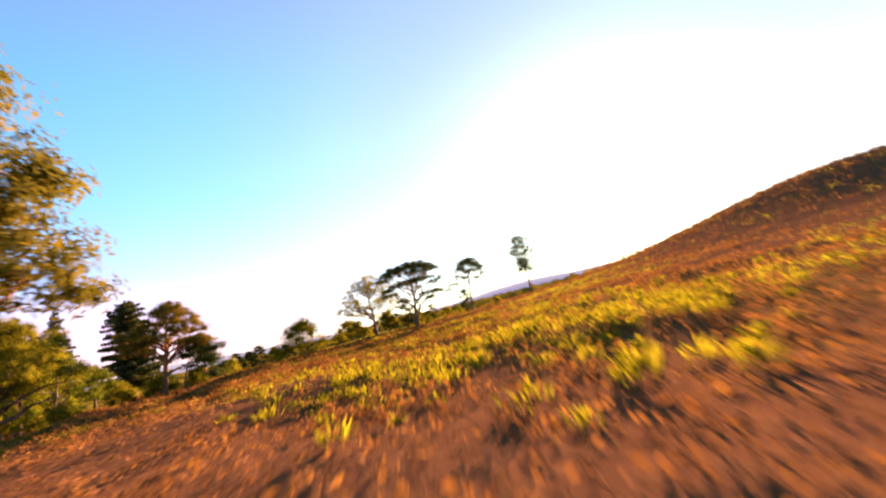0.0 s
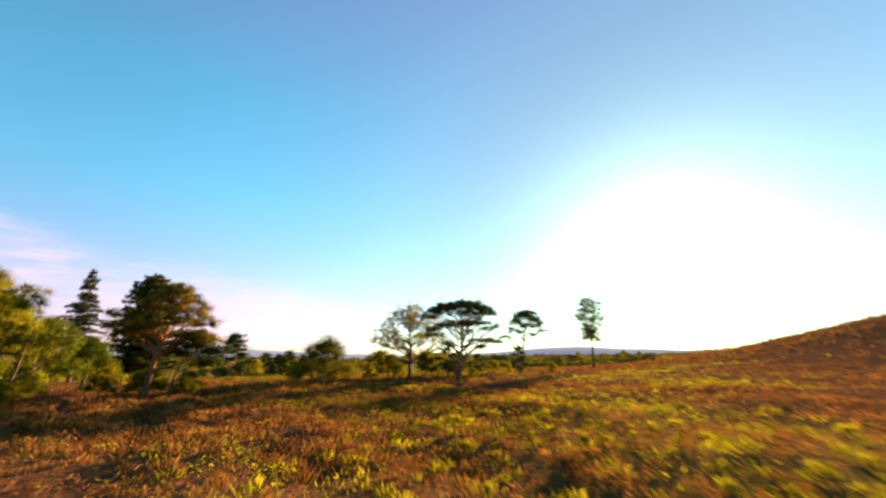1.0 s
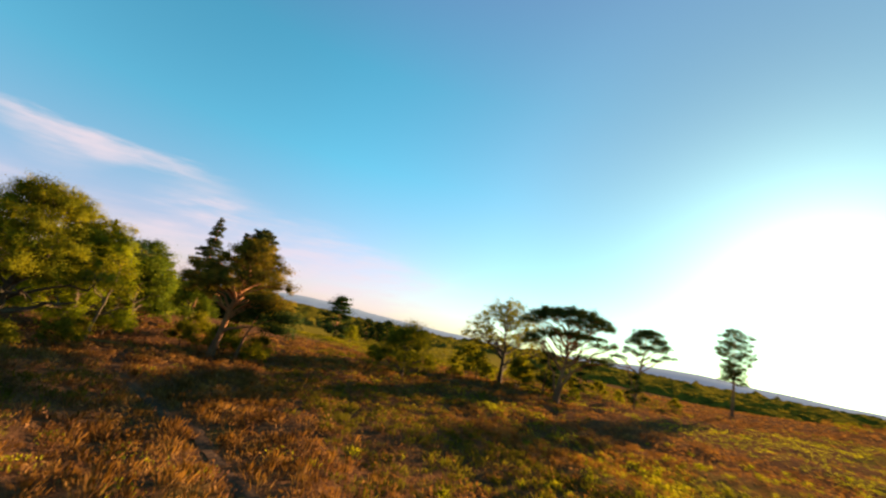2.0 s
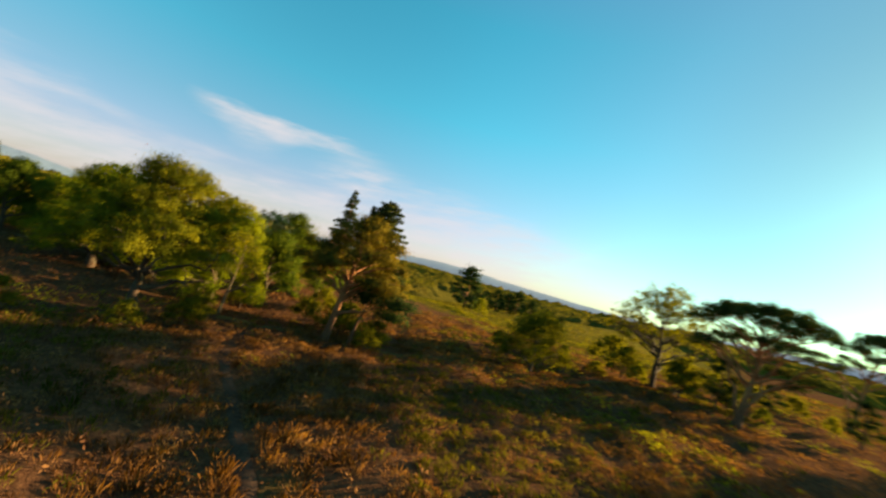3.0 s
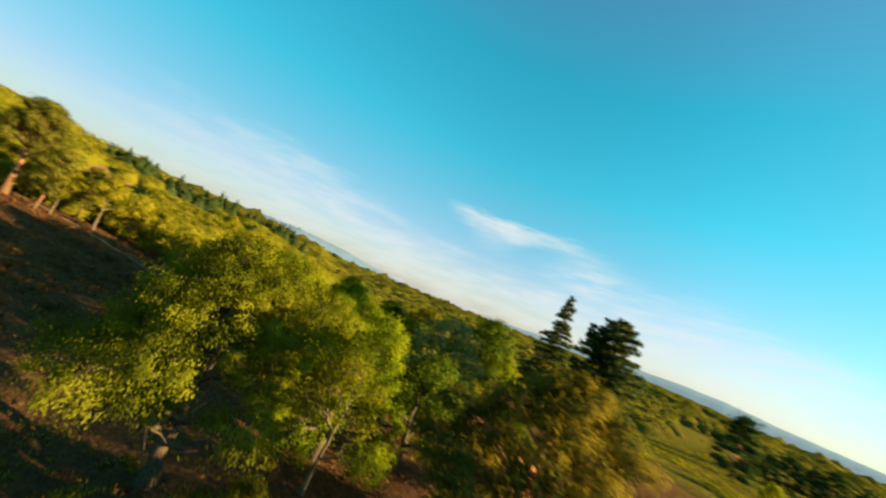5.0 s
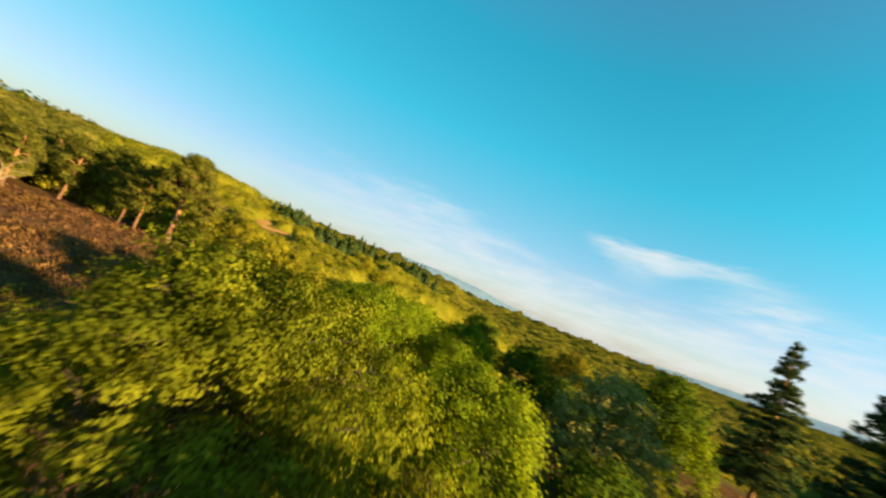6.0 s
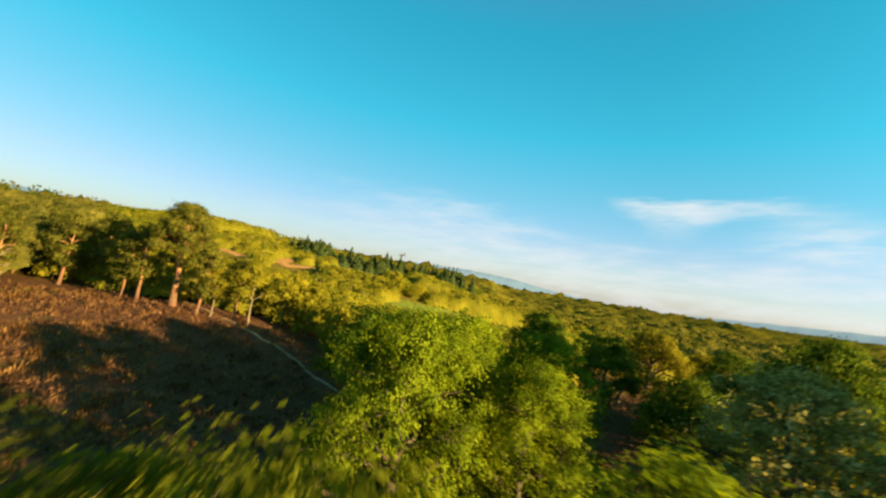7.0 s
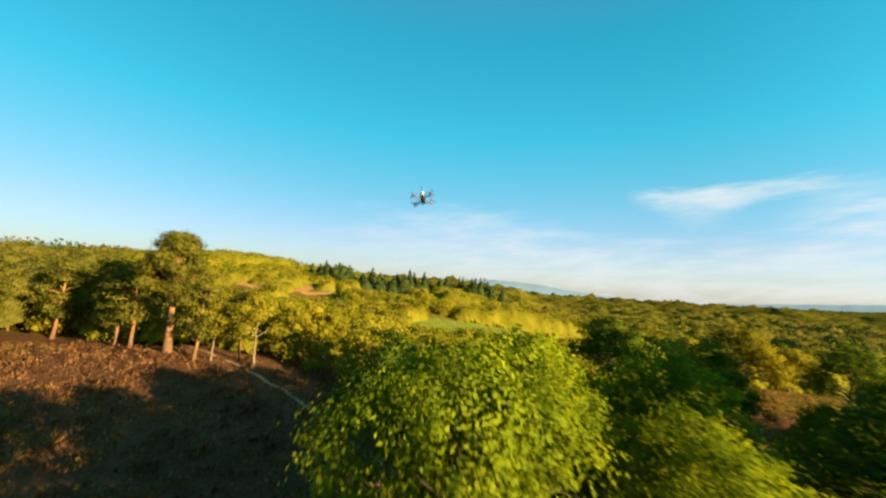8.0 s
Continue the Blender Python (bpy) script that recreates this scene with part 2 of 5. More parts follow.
def ground_material():
    m, n = material("heath_ground")
    at = n.add("ShaderNodeNewGeometry").outputs["Position"]
    big, mid, fine = n.noise(at, 0.035, 4.0), n.noise(at, 0.22, 5.0, 0.6), n.noise(at, 3.5, 6.0, 0.7)
    brown = n.ramp(fine, [(0.25, (0.050, 0.023, 0.012)), (0.5, (0.115, 0.054, 0.024)), (0.8, (0.21, 0.105, 0.043))])
    green = n.ramp(fine, [(0.25, (0.040, 0.044, 0.008)), (0.55, (0.095, 0.095, 0.013)), (0.8, (0.17, 0.16, 0.02))])
    both = n.math("ADD", n.math("MULTIPLY", big, 0.55), n.math("MULTIPLY", mid, 0.45))
    colour = n.mix(n.band(both, 0.53, 0.68), brown, green)
    # the meadow beyond the heath
    pos = n.add("ShaderNodeSeparateXYZ", {0: at})
    far_y = n.math("ADD", pos.outputs[1], n.math("MULTIPLY", pos.outputs[0], -0.35))
    meadow = n.math("MULTIPLY", n.band(n.math("ADD", far_y, n.math("MULTIPLY", mid, 24.0)), 142.0, 170.0), n.band(pos.outputs[0], 15.0, -20.0))
    colour = n.mix(n.math("MULTIPLY", meadow, n.band(mid, 0.3, 0.55)), colour, n.mix(n.band(fine, 0.3, 0.7), rgb(0.07, 0.072, 0.011), rgb(0.155, 0.14, 0.018)))
    # a green swath near the start
    gx2 = n.math("POWER", n.math("ABSOLUTE", n.math("MULTIPLY", n.math("SUBTRACT", pos.outputs[0], 9.0), 0.055)), 2.0)
    gy2 = n.math("POWER", n.math("ABSOLUTE", n.math("MULTIPLY", n.math("SUBTRACT", pos.outputs[1], 36.0), 0.032)), 2.0)
    swath = n.band(n.math("ADD", n.math("ADD", gx2, gy2), n.math("MULTIPLY", mid, 1.6)), 1.9, 0.7, 0.0, 0.5)
    colour = n.mix(swath, colour, n.mix(n.band(fine, 0.3, 0.7), rgb(0.07, 0.065, 0.010), rgb(0.16, 0.14, 0.016)))
    wood = n.band(n.math("ADD", pos.outputs[0], n.math("MULTIPLY", mid, 8.0)), -100.0, -108.0)
    colour = n.mix(n.math("MULTIPLY", wood, 0.85), colour, n.mix(n.band(fine, 0.3, 0.7), rgb(0.10, 0.085, 0.012), rgb(0.20, 0.15, 0.02)))
    surface(n, colour, 0.95, relief(n, n.math("ADD", fine, mid), 0.9, 0.15), 0.0)
    return m


def earth_material(name, low, high, scale=4.0):
    m, n = material(name)
    at = n.add("ShaderNodeNewGeometry").outputs["Position"]
    fine, broad = n.noise(at, scale, 6.0, 0.7), n.noise(at, 0.4, 3.0)
    colour = n.mix(n.band(n.math("ADD", n.math("MULTIPLY", fine, 0.6), n.math("MULTIPLY", broad, 0.4)), 0.35, 0.65), rgb(*low), rgb(*high))
    surface(n, colour, 0.95, relief(n, fine, 0.6, 0.05), 0.0)
    return m


GROUND = ground_material()
SAND = earth_material("sandy_track", (0.22, 0.14, 0.07), (0.34, 0.23, 0.125))
RUST_SAND = earth_material("rusty_sand", (0.26, 0.12, 0.035), (0.46, 0.24, 0.08), 1.2)
PEAT = earth_material("peaty_path", (0.06, 0.034, 0.020), (0.11, 0.064, 0.036))
TURF = earth_material("turf_path", (0.07, 0.055, 0.018), (0.13, 0.10, 0.03))
# air haze over the far hills, painted as a blue tone with faint emission
HILL, hn = material("haze_painted_hill")
hill_haze_tone = hn.mix(hn.noise(hn.add("ShaderNodeNewGeometry").outputs["Position"], 0.012, 4.0), rgb(0.09, 0.15, 0.17), rgb(0.15, 0.22, 0.25))
hn.add("ShaderNodeOutputMaterial", {0: hn.add("ShaderNodeBsdfPrincipled", {"Base Color": hill_haze_tone, "Roughness": 1.0, "Specular IOR Level": 0.0, "Emission Color": rgb(0.34, 0.50, 0.58), "Emission Strength": 0.11}).outputs[0]})
FIELD = earth_material("grass_field", (0.12, 0.15, 0.02), (0.22, 0.23, 0.03), 0.6)


def plain(name, colour, rough=0.4, metal=0.0):
    m, n = material(name)
    at = n.add("ShaderNodeNewGeometry").outputs["Position"]
    grain = n.noise(at, 160.0, 3.0)
    surface(n, n.mix(n.band(grain, 0.3, 0.7), rgb(*[c * 0.8 for c in colour]), rgb(*colour)), rough, None, 0.5, metal)
    return m


CARBON, RED, MOTOR, BATTERY = plain("carbon_fibre", (0.03, 0.03, 0.035)), plain("red_plastic", (0.55, 0.05, 0.03)), plain("motor_metal", (0.40, 0.18, 0.2), 0.35, 0.7), plain("battery_wrap", (0.75, 0.62, 0.40))
LENS, PROP = plain("lens_glass", (0.01, 0.01, 0.012), 0.08), plain("propeller_plastic", (0.10, 0.09, 0.11), 0.3)

# ---- mesh helpers ----
rng = np.random.default_rng(7)


def smooth(a, b, v):
    t = np.clip((v - a) / (b - a), 0, 1)
    return t * t * (3 - 2 * t)


def height(x, y):
    """The lie of the land."""
    x, y = np.asarray(x, float), np.asarray(y, float)
    z = 20.0 * np.exp(-((x - 152) ** 2 + (y - 130) ** 2) / (2 * 50.0**2))
    z = z - 3.0 * smooth(80, 190, y) * smooth(0, -60, x)
    z = z - 15.0 * smooth(-85, -260, x) * smooth(20, 130, y)
    z = z + 7.0 * np.exp(-((x + 212) ** 2 / (2 * 62.0**2) + (y + 34) ** 2 / (2 * 48.0**2)))
    z = z + 10.0 * smooth(-112, -230, x) * smooth(-5, -90, y)
    z = z + 1.7 * np.exp(-((x + 99) ** 2 + (y - 2) ** 2) / (2 * 13.0**2))
    z = z + 3.0 * np.exp(-((x + 232) ** 2 / (2 * 40.0**2) + (y - 2) ** 2 / (2 * 26.0**2)))
    z = z + 2.2 * smooth(-118, -215, x) * smooth(45, -50, y)
    r = np.hypot(x + 30, y - 40)
    z = z + 13.0 * smooth(420, 1300, r)
    z = z - 15.0 * smooth(170, 430, y) * smooth(-110, -10, x) * smooth(2600, 1200, r)
    near = smooth(160, 40, r)
    z = z + near * (0.22 * np.sin(x * 0.31 + 1.3 * np.sin(y * 0.17)) + 0.18 * np.sin(y * 0.43 + 1.7 * np.sin(x * 0.23)) + 0.10 * np.sin(x * 0.9 + y * 0.7) + 0.07 * np.sin(x * 1.9 + 1.4 * np.sin(y * 1.1)) * np.sin(y * 2.1 + 1.2 * np.sin(x * 0.8)))
    z = z + smooth(120, 500, r) * 2.5 * np.sin(x * 0.011 + 1.0) * np.sin(y * 0.013)
    return z


def grid_mesh(name, verts, faces, normals=None):
    """A mesh from arrays: verts (n, 3), faces (m, k) and, for leaves, the normals of their clumps."""
    me = bpy.data.meshes.new(name)
    faces = np.asarray(faces, np.int32)
    k = faces.shape[1]
    me.vertices.add(len(verts))
    me.vertices.foreach_set("co", np.asarray(verts, np.float32).ravel())
    me.loops.add(faces.size)
    me.loops.foreach_set("vertex_index", faces.ravel())
    me.polygons.add(len(faces))
    me.polygons.foreach_set("loop_start", np.arange(0, faces.size, k, dtype=np.int32))
    me.polygons.foreach_set("loop_total", np.full(len(faces), k, np.int32))
    me.update(calc_edges=True)
    if normals is not None:
        me.polygons.foreach_set("use_smooth", np.ones(len(faces), bool))
        own = me.attributes.new("custom_normal", "FLOAT_VECTOR", "POINT")
        own.data.foreach_set("vector", np.asarray(normals, np.float32).ravel())
        me.update()
    return me


def put(name, me, mat, parent=None, label="", smooth_shade=False):
    me.materials.append(mat)
    if smooth_shade:
        me.polygons.foreach_set("use_smooth", np.ones(len(me.polygons), bool))
    ob = new(name, me)
    ob.parent = parent
    return tagged(ob, label)


def part(name, bm, mat, parent=None, label=""):
    me = bpy.data.meshes.new(name)
    bm.normal_update()
    bm.to_mesh(me)
    bm.free()
    return put(name, me, mat, parent, label, True)


def empty(name, label, category, group=""):
    return tagged(new(name), label, category, group)


def unit(v):
    return v / (np.linalg.norm(v, axis=1, keepdims=True) + 1e-9)


def leaves(centres, facing, size, narrow=0.55, out=None, lean=0.5):
    """Leaf blades, one four-sided fold each: verts, faces and normals that lean with their clump."""
    n = len(centres)
    facing = unit(facing)
    if out is None:
        out = facing
    out = unit(out)
    facing = facing * np.where((facing * out).sum(1, keepdims=True) < 0, -1.0, 1.0)
    along = rng.normal(size=(n, 3))
    along -= (along * facing).sum(1, keepdims=True) * facing
    along = unit(along)
    side = np.cross(facing, along)
    size = np.broadcast_to(size, n)[:, None] * rng.uniform(0.7, 1.3, (n, 1))
    bend = facing * size * 0.1
    v = np.stack([centres - along * size * 0.5, centres - side * size * narrow * 0.5 - bend, centres + along * size * 0.5, centres + side * size * narrow * 0.5 - bend], 1)
    normal = np.repeat(unit(out * lean + facing * (1.05 - lean)), 4, 0)
    return v.reshape(-1, 3), np.arange(4 * n).reshape(-1, 4), normal


def directions(n, low=-1.0):
    z = rng.uniform(low, 1.0, n)
    a = rng.uniform(0, 2 * np.pi, n)
    s = np.sqrt(1 - z * z)
    return np.c_[s * np.cos(a), s * np.sin(a), z]


def joined(pieces):
    """Several pieces as one: verts, faces and, where every piece has them, normals."""
    verts, faces, normals, at = [], [], [], 0
    for v, f, *n in pieces:
        verts.append(v)
        faces.append(f + at)
        normals += n
        at += len(v)
    if len(normals) == len(verts):
        return np.concatenate(verts), np.concatenate(faces), np.concatenate(normals)
    return np.concatenate(verts), np.concatenate(faces)


def crown_core(cuts):
    """A rounded block of quads: directions and faces."""
    g = np.linspace(-1, 1, cuts + 1)
    p, q = np.meshgrid(g, g, indexing="ij")
    p, q = p.ravel(), q.ravel()
    one = np.ones_like(p)
    sides = [np.c_[one, p, q], np.c_[-one, q, p], np.c_[q, one, p], np.c_[p, -one, q], np.c_[p, q, one], np.c_[q, p, -one]]
    ids = np.arange((cuts + 1) ** 2).reshape(cuts + 1, -1)
    quad = np.stack([ids[:-1, :-1], ids[1:, :-1], ids[1:, 1:], ids[:-1, 1:]], -1).reshape(-1, 4)
    v, f = joined([(s, quad) for s in sides])
    return v / np.linalg.norm(v, axis=1, keepdims=True), f


def lobe_leaves(lobes, count, size, spread, clumps, narrow=0.55, low=-0.45, facing_up=0.3, heart=0.0):
    """Leaves in clumps over the outside of rounded lobes (x, y, z, rx, ry, rz)."""
    lobes = np.asarray(lobes, float)
    area = (lobes[:, 3] * lobes[:, 4] + lobes[:, 3] * lobes[:, 5]) ** 0.9
    share = np.maximum(1, (clumps * area / area.sum()).astype(int))
    where, out = [], []
    for lobe, k in zip(lobes, share):
        d = directions(k, low)
        r = rng.uniform(0.42, 1.06, (k, 1)) ** 0.7
        where.append(lobe[:3] + d * lobe[3:] * r)
        out.append(d)
    where, out = np.concatenate(where), np.concatenate(out)
    pick = rng.integers(0, len(where), count)
    wide = rng.uniform(0.55, 1.45, (len(where), 1)) * spread
    off = rng.normal(size=(count, 3)) * (1, 1, 0.65)
    c = where[pick] + off * wide[pick]
    facing = out[pick] * 0.5 + off * 0.55 + rng.normal(size=(count, 3)) * 0.4 + (0, 0, facing_up)
    puff = out[pick] * 0.55 + unit(off) * 0.5 + (0, 0, 0.1)
    made = [leaves(c, facing, size, narrow, puff, 0.8)]
    if heart:
        d, f = crown_core(2)
        for lobe in lobes:
            r = heart * rng.uniform(0.75, 1.15, (len(d), 1))
            made.append((lobe[:3] + d * lobe[3:] * r, f, d))
    return joined(made)


def tube(points, radii, sides=7):
    """A tapered limb along points: verts and faces."""
    points = np.asarray(points, float)
    way = np.gradient(points, axis=0)
    way /= np.linalg.norm(way, axis=1, keepdims=True) + 1e-9
    ref = np.where(np.abs(way[:, 2:3]) > 0.9, (1.0, 0, 0), (0, 0, 1.0))
    a = np.cross(way, ref)
    a /= np.linalg.norm(a, axis=1, keepdims=True)
    b = np.cross(way, a)
    turn = np.linspace(0, 2 * np.pi, sides, endpoint=False)
    ring = np.cos(turn)[None, :, None] * a[:, None] + np.sin(turn)[None, :, None] * b[:, None]
    v = points[:, None] + ring * np.asarray(radii)[:, None, None] * rng.uniform(0.95, 1.05, (len(points), sides, 1))
    i = np.arange(len(points) - 1)[:, None] * sides
    j = np.arange(sides)[None]
    k = (j + 1) % sides
    f = np.stack([i + j, i + k, i + k + sides, i + j + sides], -1).reshape(-1, 4)
    return v.reshape(-1, 3), f


def bow(a, b, lift=0.15, steps=6, rough=0.06):
    """A crooked line from a to b."""
    a, b = np.asarray(a, float), np.asarray(b, float)
    t = np.linspace(0, 1, steps)[:, None]
    far = np.linalg.norm(b - a)
    line = a + (b - a) * t + np.sin(np.pi * t) * (0, 0, lift * far)
    line[1:-1] += rng.normal(size=(steps - 2, 3)) * rough * far * 0.6
    return line


def tree(name, label, lobes, trunk, r0, bark, leaf, count, size, spread, clumps, narrow=0.55, low=-0.45, fork=0.45, twigs=4, limbs=99, category="tree", group="", up=0.12, lift=0.12, bare=(), stems=(), heart=0.0, steep=0.45):
    """A tree: a tapered trunk along points, limbs that run from it into the crown's lobes, twigs, and a crown of leaves."""
    ob = empty(name, label, category, group)
    trunk = np.asarray(trunk, float)
    t = np.linspace(0, 1, 12)
    line = np.stack([np.interp(t, np.linspace(0, 1, len(trunk)), trunk[:, k]) for k in range(3)], 1)
    line[1:-1, :2] += rng.normal(size=(10, 2)) * r0 * 0.13
    radii = r0 * (1 - 0.78 * t) * (1 + 0.3 * np.exp(-t * 18))
    line[0, 2] -= 0.4
    put("trunk", grid_mesh("trunk", *tube(line, radii, 9)), bark, ob, smooth_shade=True)
    order = sorted(lobes, key=lambda l: -l[3] * l[4])
    rest = []
    for k, lobe in enumerate(order):
        c = np.array(lobe[:3])
        low_end = max(trunk[0][2] + fork * (trunk[-1][2] - trunk[0][2]), 0.3)
        z = np.clip(c[2] - steep * np.hypot(*(c[:2] - line[6, :2])), low_end, trunk[-1][2] * 0.97)
        s = np.interp(z, line[:, 2], t)
        root = np.array([np.interp(s, t, line[:, k2]) for k2 in range(3)])
        rr = np.interp(s, t, radii) * 0.62
        path = bow(root, c, lift)
        pieces = [tube(path, np.linspace(rr, rr * 0.28, len(path)), 6)]
        for _ in range(twigs):
            d = directions(1, -0.2)[0]
            start = path[rng.integers(2, len(path))]
            pieces.append(tube(bow(start, c + d * np.array(lobe[3:]) * 0.92, 0.08, 5), np.linspace(rr * 0.32, rr * 0.08, 5), 4))
        if k < limbs:
            put("limb", grid_mesh("limb", *joined(pieces)), bark, ob, smooth_shade=True)
        else:
            rest += pieces
    for a, b, r in stems:
        path = bow(a, b, 0.03, 8, 0.05)
        put("stem", grid_mesh("stem", *tube(path, np.linspace(r, r * 0.3, 8), 7)), bark, ob, smooth_shade=True)
    for a, b, r in bare:
        path = bow(a, b, 0.05, 6)
        pieces = [tube(path, np.linspace(r, r * 0.25, 6), 5)]
        for _ in range(4):
            start = path[rng.integers(2, 5)]
            pieces.append(tube(bow(start, start + directions(1)[0] * 0.3 * np.linalg.norm(path[-1] - path[0]), 0.05, 4), np.linspace(r * 0.35, r * 0.1, 4), 4))
        put("dead_limb", grid_mesh("dead_limb", *joined(pieces)), bark, ob, "bare dead limb", True)
    if rest:
        put("branches", grid_mesh("branches", *joined(rest)), bark, ob, smooth_shade=True)
    if count:
        put("crown", grid_mesh("crown", *lobe_leaves(lobes, count, size, spread, clumps, narrow, low, up, heart)), leaf, ob, "", True)
    return ob


def stand(ob, x, y, turn=0.0, scale=1.0, sink=0.0):
    """Stands a thing on the ground."""
    ob.matrix_basis = Matrix.LocRotScale((x, y, float(height(x, y)) - sink), Euler((0, 0, radians(turn))), (scale,) * 3)
    return ob


def again(ob, x, y, turn=0.0, scale=1.0):
    """Another one like it, elsewhere."""
    two = copy_thing(ob, pose(x, y, float(height(x, y)), 0, 0, turn))
    two.scale = (scale,) * 3
    return two


def dome(radius, top, base, n, size, flat=0.8, seed=0, skirt=0):
    """Lobes of a rounded broadleaf crown."""
    r = np.random.default_rng(seed)
    out = [(0, 0, top - radius * size * flat, radius * size, radius * size, radius * size * flat)]
    for k in range(n):
        a = 2 * math.pi * (k * 0.618 + r.uniform(-0.06, 0.06))
        f = math.sqrt((k + 1) / (n + 1)) * 0.72
        s = radius * size * r.uniform(0.75, 1.15)
        z = base + (top - s * flat - base) * (1 - (f / 0.72) ** 2.2 * r.uniform(0.75, 1.1))
        out.append((math.cos(a) * radius * f, math.sin(a) * radius * f, max(z, base + s * 0.3), s, s * r.uniform(0.85, 1.1), s * flat))
    for k in range(skirt):
        a = 2 * math.pi * (k + r.uniform(-0.2, 0.2)) / skirt
        s = radius * size * r.uniform(0.7, 0.95)
        out.append((math.cos(a) * radius * 0.78, math.sin(a) * radius * 0.78, base + s * r.uniform(0.2, 0.9), s, s, s * flat))
    return out


def plates(radius, top, base, n, flat=0.28, seed=0, widest=0.75, lean=(0, 0)):
    """Flat foliage plates of an old pine."""
    r = np.random.default_rng(seed)
    out = [(lean[0], lean[1], top - radius * 0.1, radius * 0.5, radius * 0.5, radius * flat * 0.55)]
    for k in range(n):
        u = (k + 0.5) / n
        a = 2.4 * k + r.uniform(-0.4, 0.4)
        z = base + (top - base) * u
        reach = radius * (0.42 + 0.58 * math.exp(-((u - widest) / 0.3) ** 2)) * r.uniform(0.55, 0.8)
        s = radius * r.uniform(0.26, 0.42)
        out.append((math.cos(a) * reach + lean[0] * u, math.sin(a) * reach + lean[1] * u, z - s * flat, s * 1.15, s, s * flat * r.uniform(0.9, 1.5)))
    return out


def cone(radius, top, base, tiers, seed=0, power=0.8, flat=0.4):
    """Lobes of a tiered conifer."""
    r = np.random.default_rng(seed)
    out = [(0, 0, top - 0.5, 0.5, 0.5, 0.7)]
    for k in range(tiers):
        u = k / tiers
        reach = radius * max(1 - u, 0.05) ** power
        z = base + (top - base) * u
        m = 3 if u > 0.75 else 5
        for j in range(m):
            a = 2 * math.pi * (j + 0.5 * (k % 2)) / m + r.uniform(-0.3, 0.3)
            s = max(reach * r.uniform(0.42, 0.58), 0.5)
            out.append((math.cos(a) * reach * 0.62, math.sin(a) * reach * 0.62, z + r.uniform(-0.25, 0.25), s, s, s * flat))
    return out


# ---- ground, paths, hills ----
u = np.linspace(-5.9, 5.9, 235)
gx, gy = np.meshgrid(-30 + 25 * np.sinh(u), 40 + 25 * np.sinh(u), indexing="ij")
gz = height(gx, gy)
n = len(u)
idx = np.arange(n * n).reshape(n, n)
quads = np.stack([idx[:-1, :-1], idx[1:, :-1], idx[1:, 1:], idx[:-1, 1:]], -1).reshape(-1, 4)
ground = tagged(put("ground", grid_mesh("ground", np.c_[gx.ravel(), gy.ravel(), gz.ravel()], quads), GROUND, None, smooth_shade=True),
                "brown and green heath of heather, bracken and rough grass", "ground", kind="structure")


TRODDEN = []


def ribbon(name, points, width, mat, label, lift=0.05):
    """A path laid along the ground with ragged edges."""
    points = np.asarray(points, float)
    t = np.linspace(0, 1, 70)
    k = np.linspace(0, 1, len(points))
    mid = np.stack([np.interp(t, k, points[:, 0]), np.interp(t, k, points[:, 1])], 1)
    for _ in range(10):
        mid[1:-1] = (mid[:-2] + mid[1:-1] * 2 + mid[2:]) / 4
    way = np.gradient(mid, axis=0)
    way /= np.linalg.norm(way, axis=1, keepdims=True)
    side = np.c_[-way[:, 1], way[:, 0]]
    TRODDEN.append(mid)
    rows = []
    for s in (-0.5, -0.17, 0.17, 0.5):
        p = mid + side * (s * width * rng.uniform(0.75, 1.25, (70, 1)))
        rows.append(np.c_[p, height(p[:, 0], p[:, 1]) + (lift if abs(s) < 0.3 else lift * 0.4)])
    v = np.stack(rows, 1).reshape(-1, 3)
    i = np.arange(69)[:, None] * 4 + np.arange(3)[None]
    f = np.stack([i, i + 4, i + 5, i + 1], -1).reshape(-1, 4)
    return tagged(put(name, grid_mesh(name, v, f), mat, None, smooth_shade=True), label, "path", kind="structure")


ribbon("sandy_track", [(-72, 44), (-82, 34), (-91, 23), (-97, 13), (-101, 5), (-108, -14), (-115, -34), (-122, -61), (-128, -95)], 0.45, SAND, "pale sandy track along the edge of the wood")
ribbon("peat_path", [(-12, 33), (-18.6, 37), (-23.3, 39), (-28, 41), (-33.6, 42.8), (-38, 46), (-41, 52)], 0.6, PEAT, "narrow dark trodden path through the heather")
ribbon("turf_path", [(-42, 46), (-36, 55), (-32, 61), (-26, 72), (-21, 82), (-14, 105), (-7, 128), (2, 160)], 0.9, TURF, "narrow grassy path past the pine")
for pts, wd in (([(-176, -20), (-182, -17), (-188, -14)], 4.5), ([(-178, -23), (-186, -25), (-193, -25)], 5.5), ([(-214, -13), (-218, -6), (-220, 1)], 8.0), ([(-226, 26), (-230, 33), (-232, 40)], 7.0), ([(-178, -44), (-176, -38), (-174, -33)], 4.0)):
    ribbon("sand_bank", pts, wd, RUST_SAND, "bare rusty sand on the open hillside", 0.12)
SAND_BANKS = TRODDEN[-5:]
ribbon("field", [(-154, 20), (-164, 34), (-176, 50), (-190, 68), (-208, 90)], 26.0, FIELD, "mown green field among the woods", 0.15)
ribbon("field", [(-275, 128), (-290, 142), (-308, 158)], 14.0, FIELD, "narrow mown green field among the woods", 0.15)
FIELDS = TRODDEN[-2:]


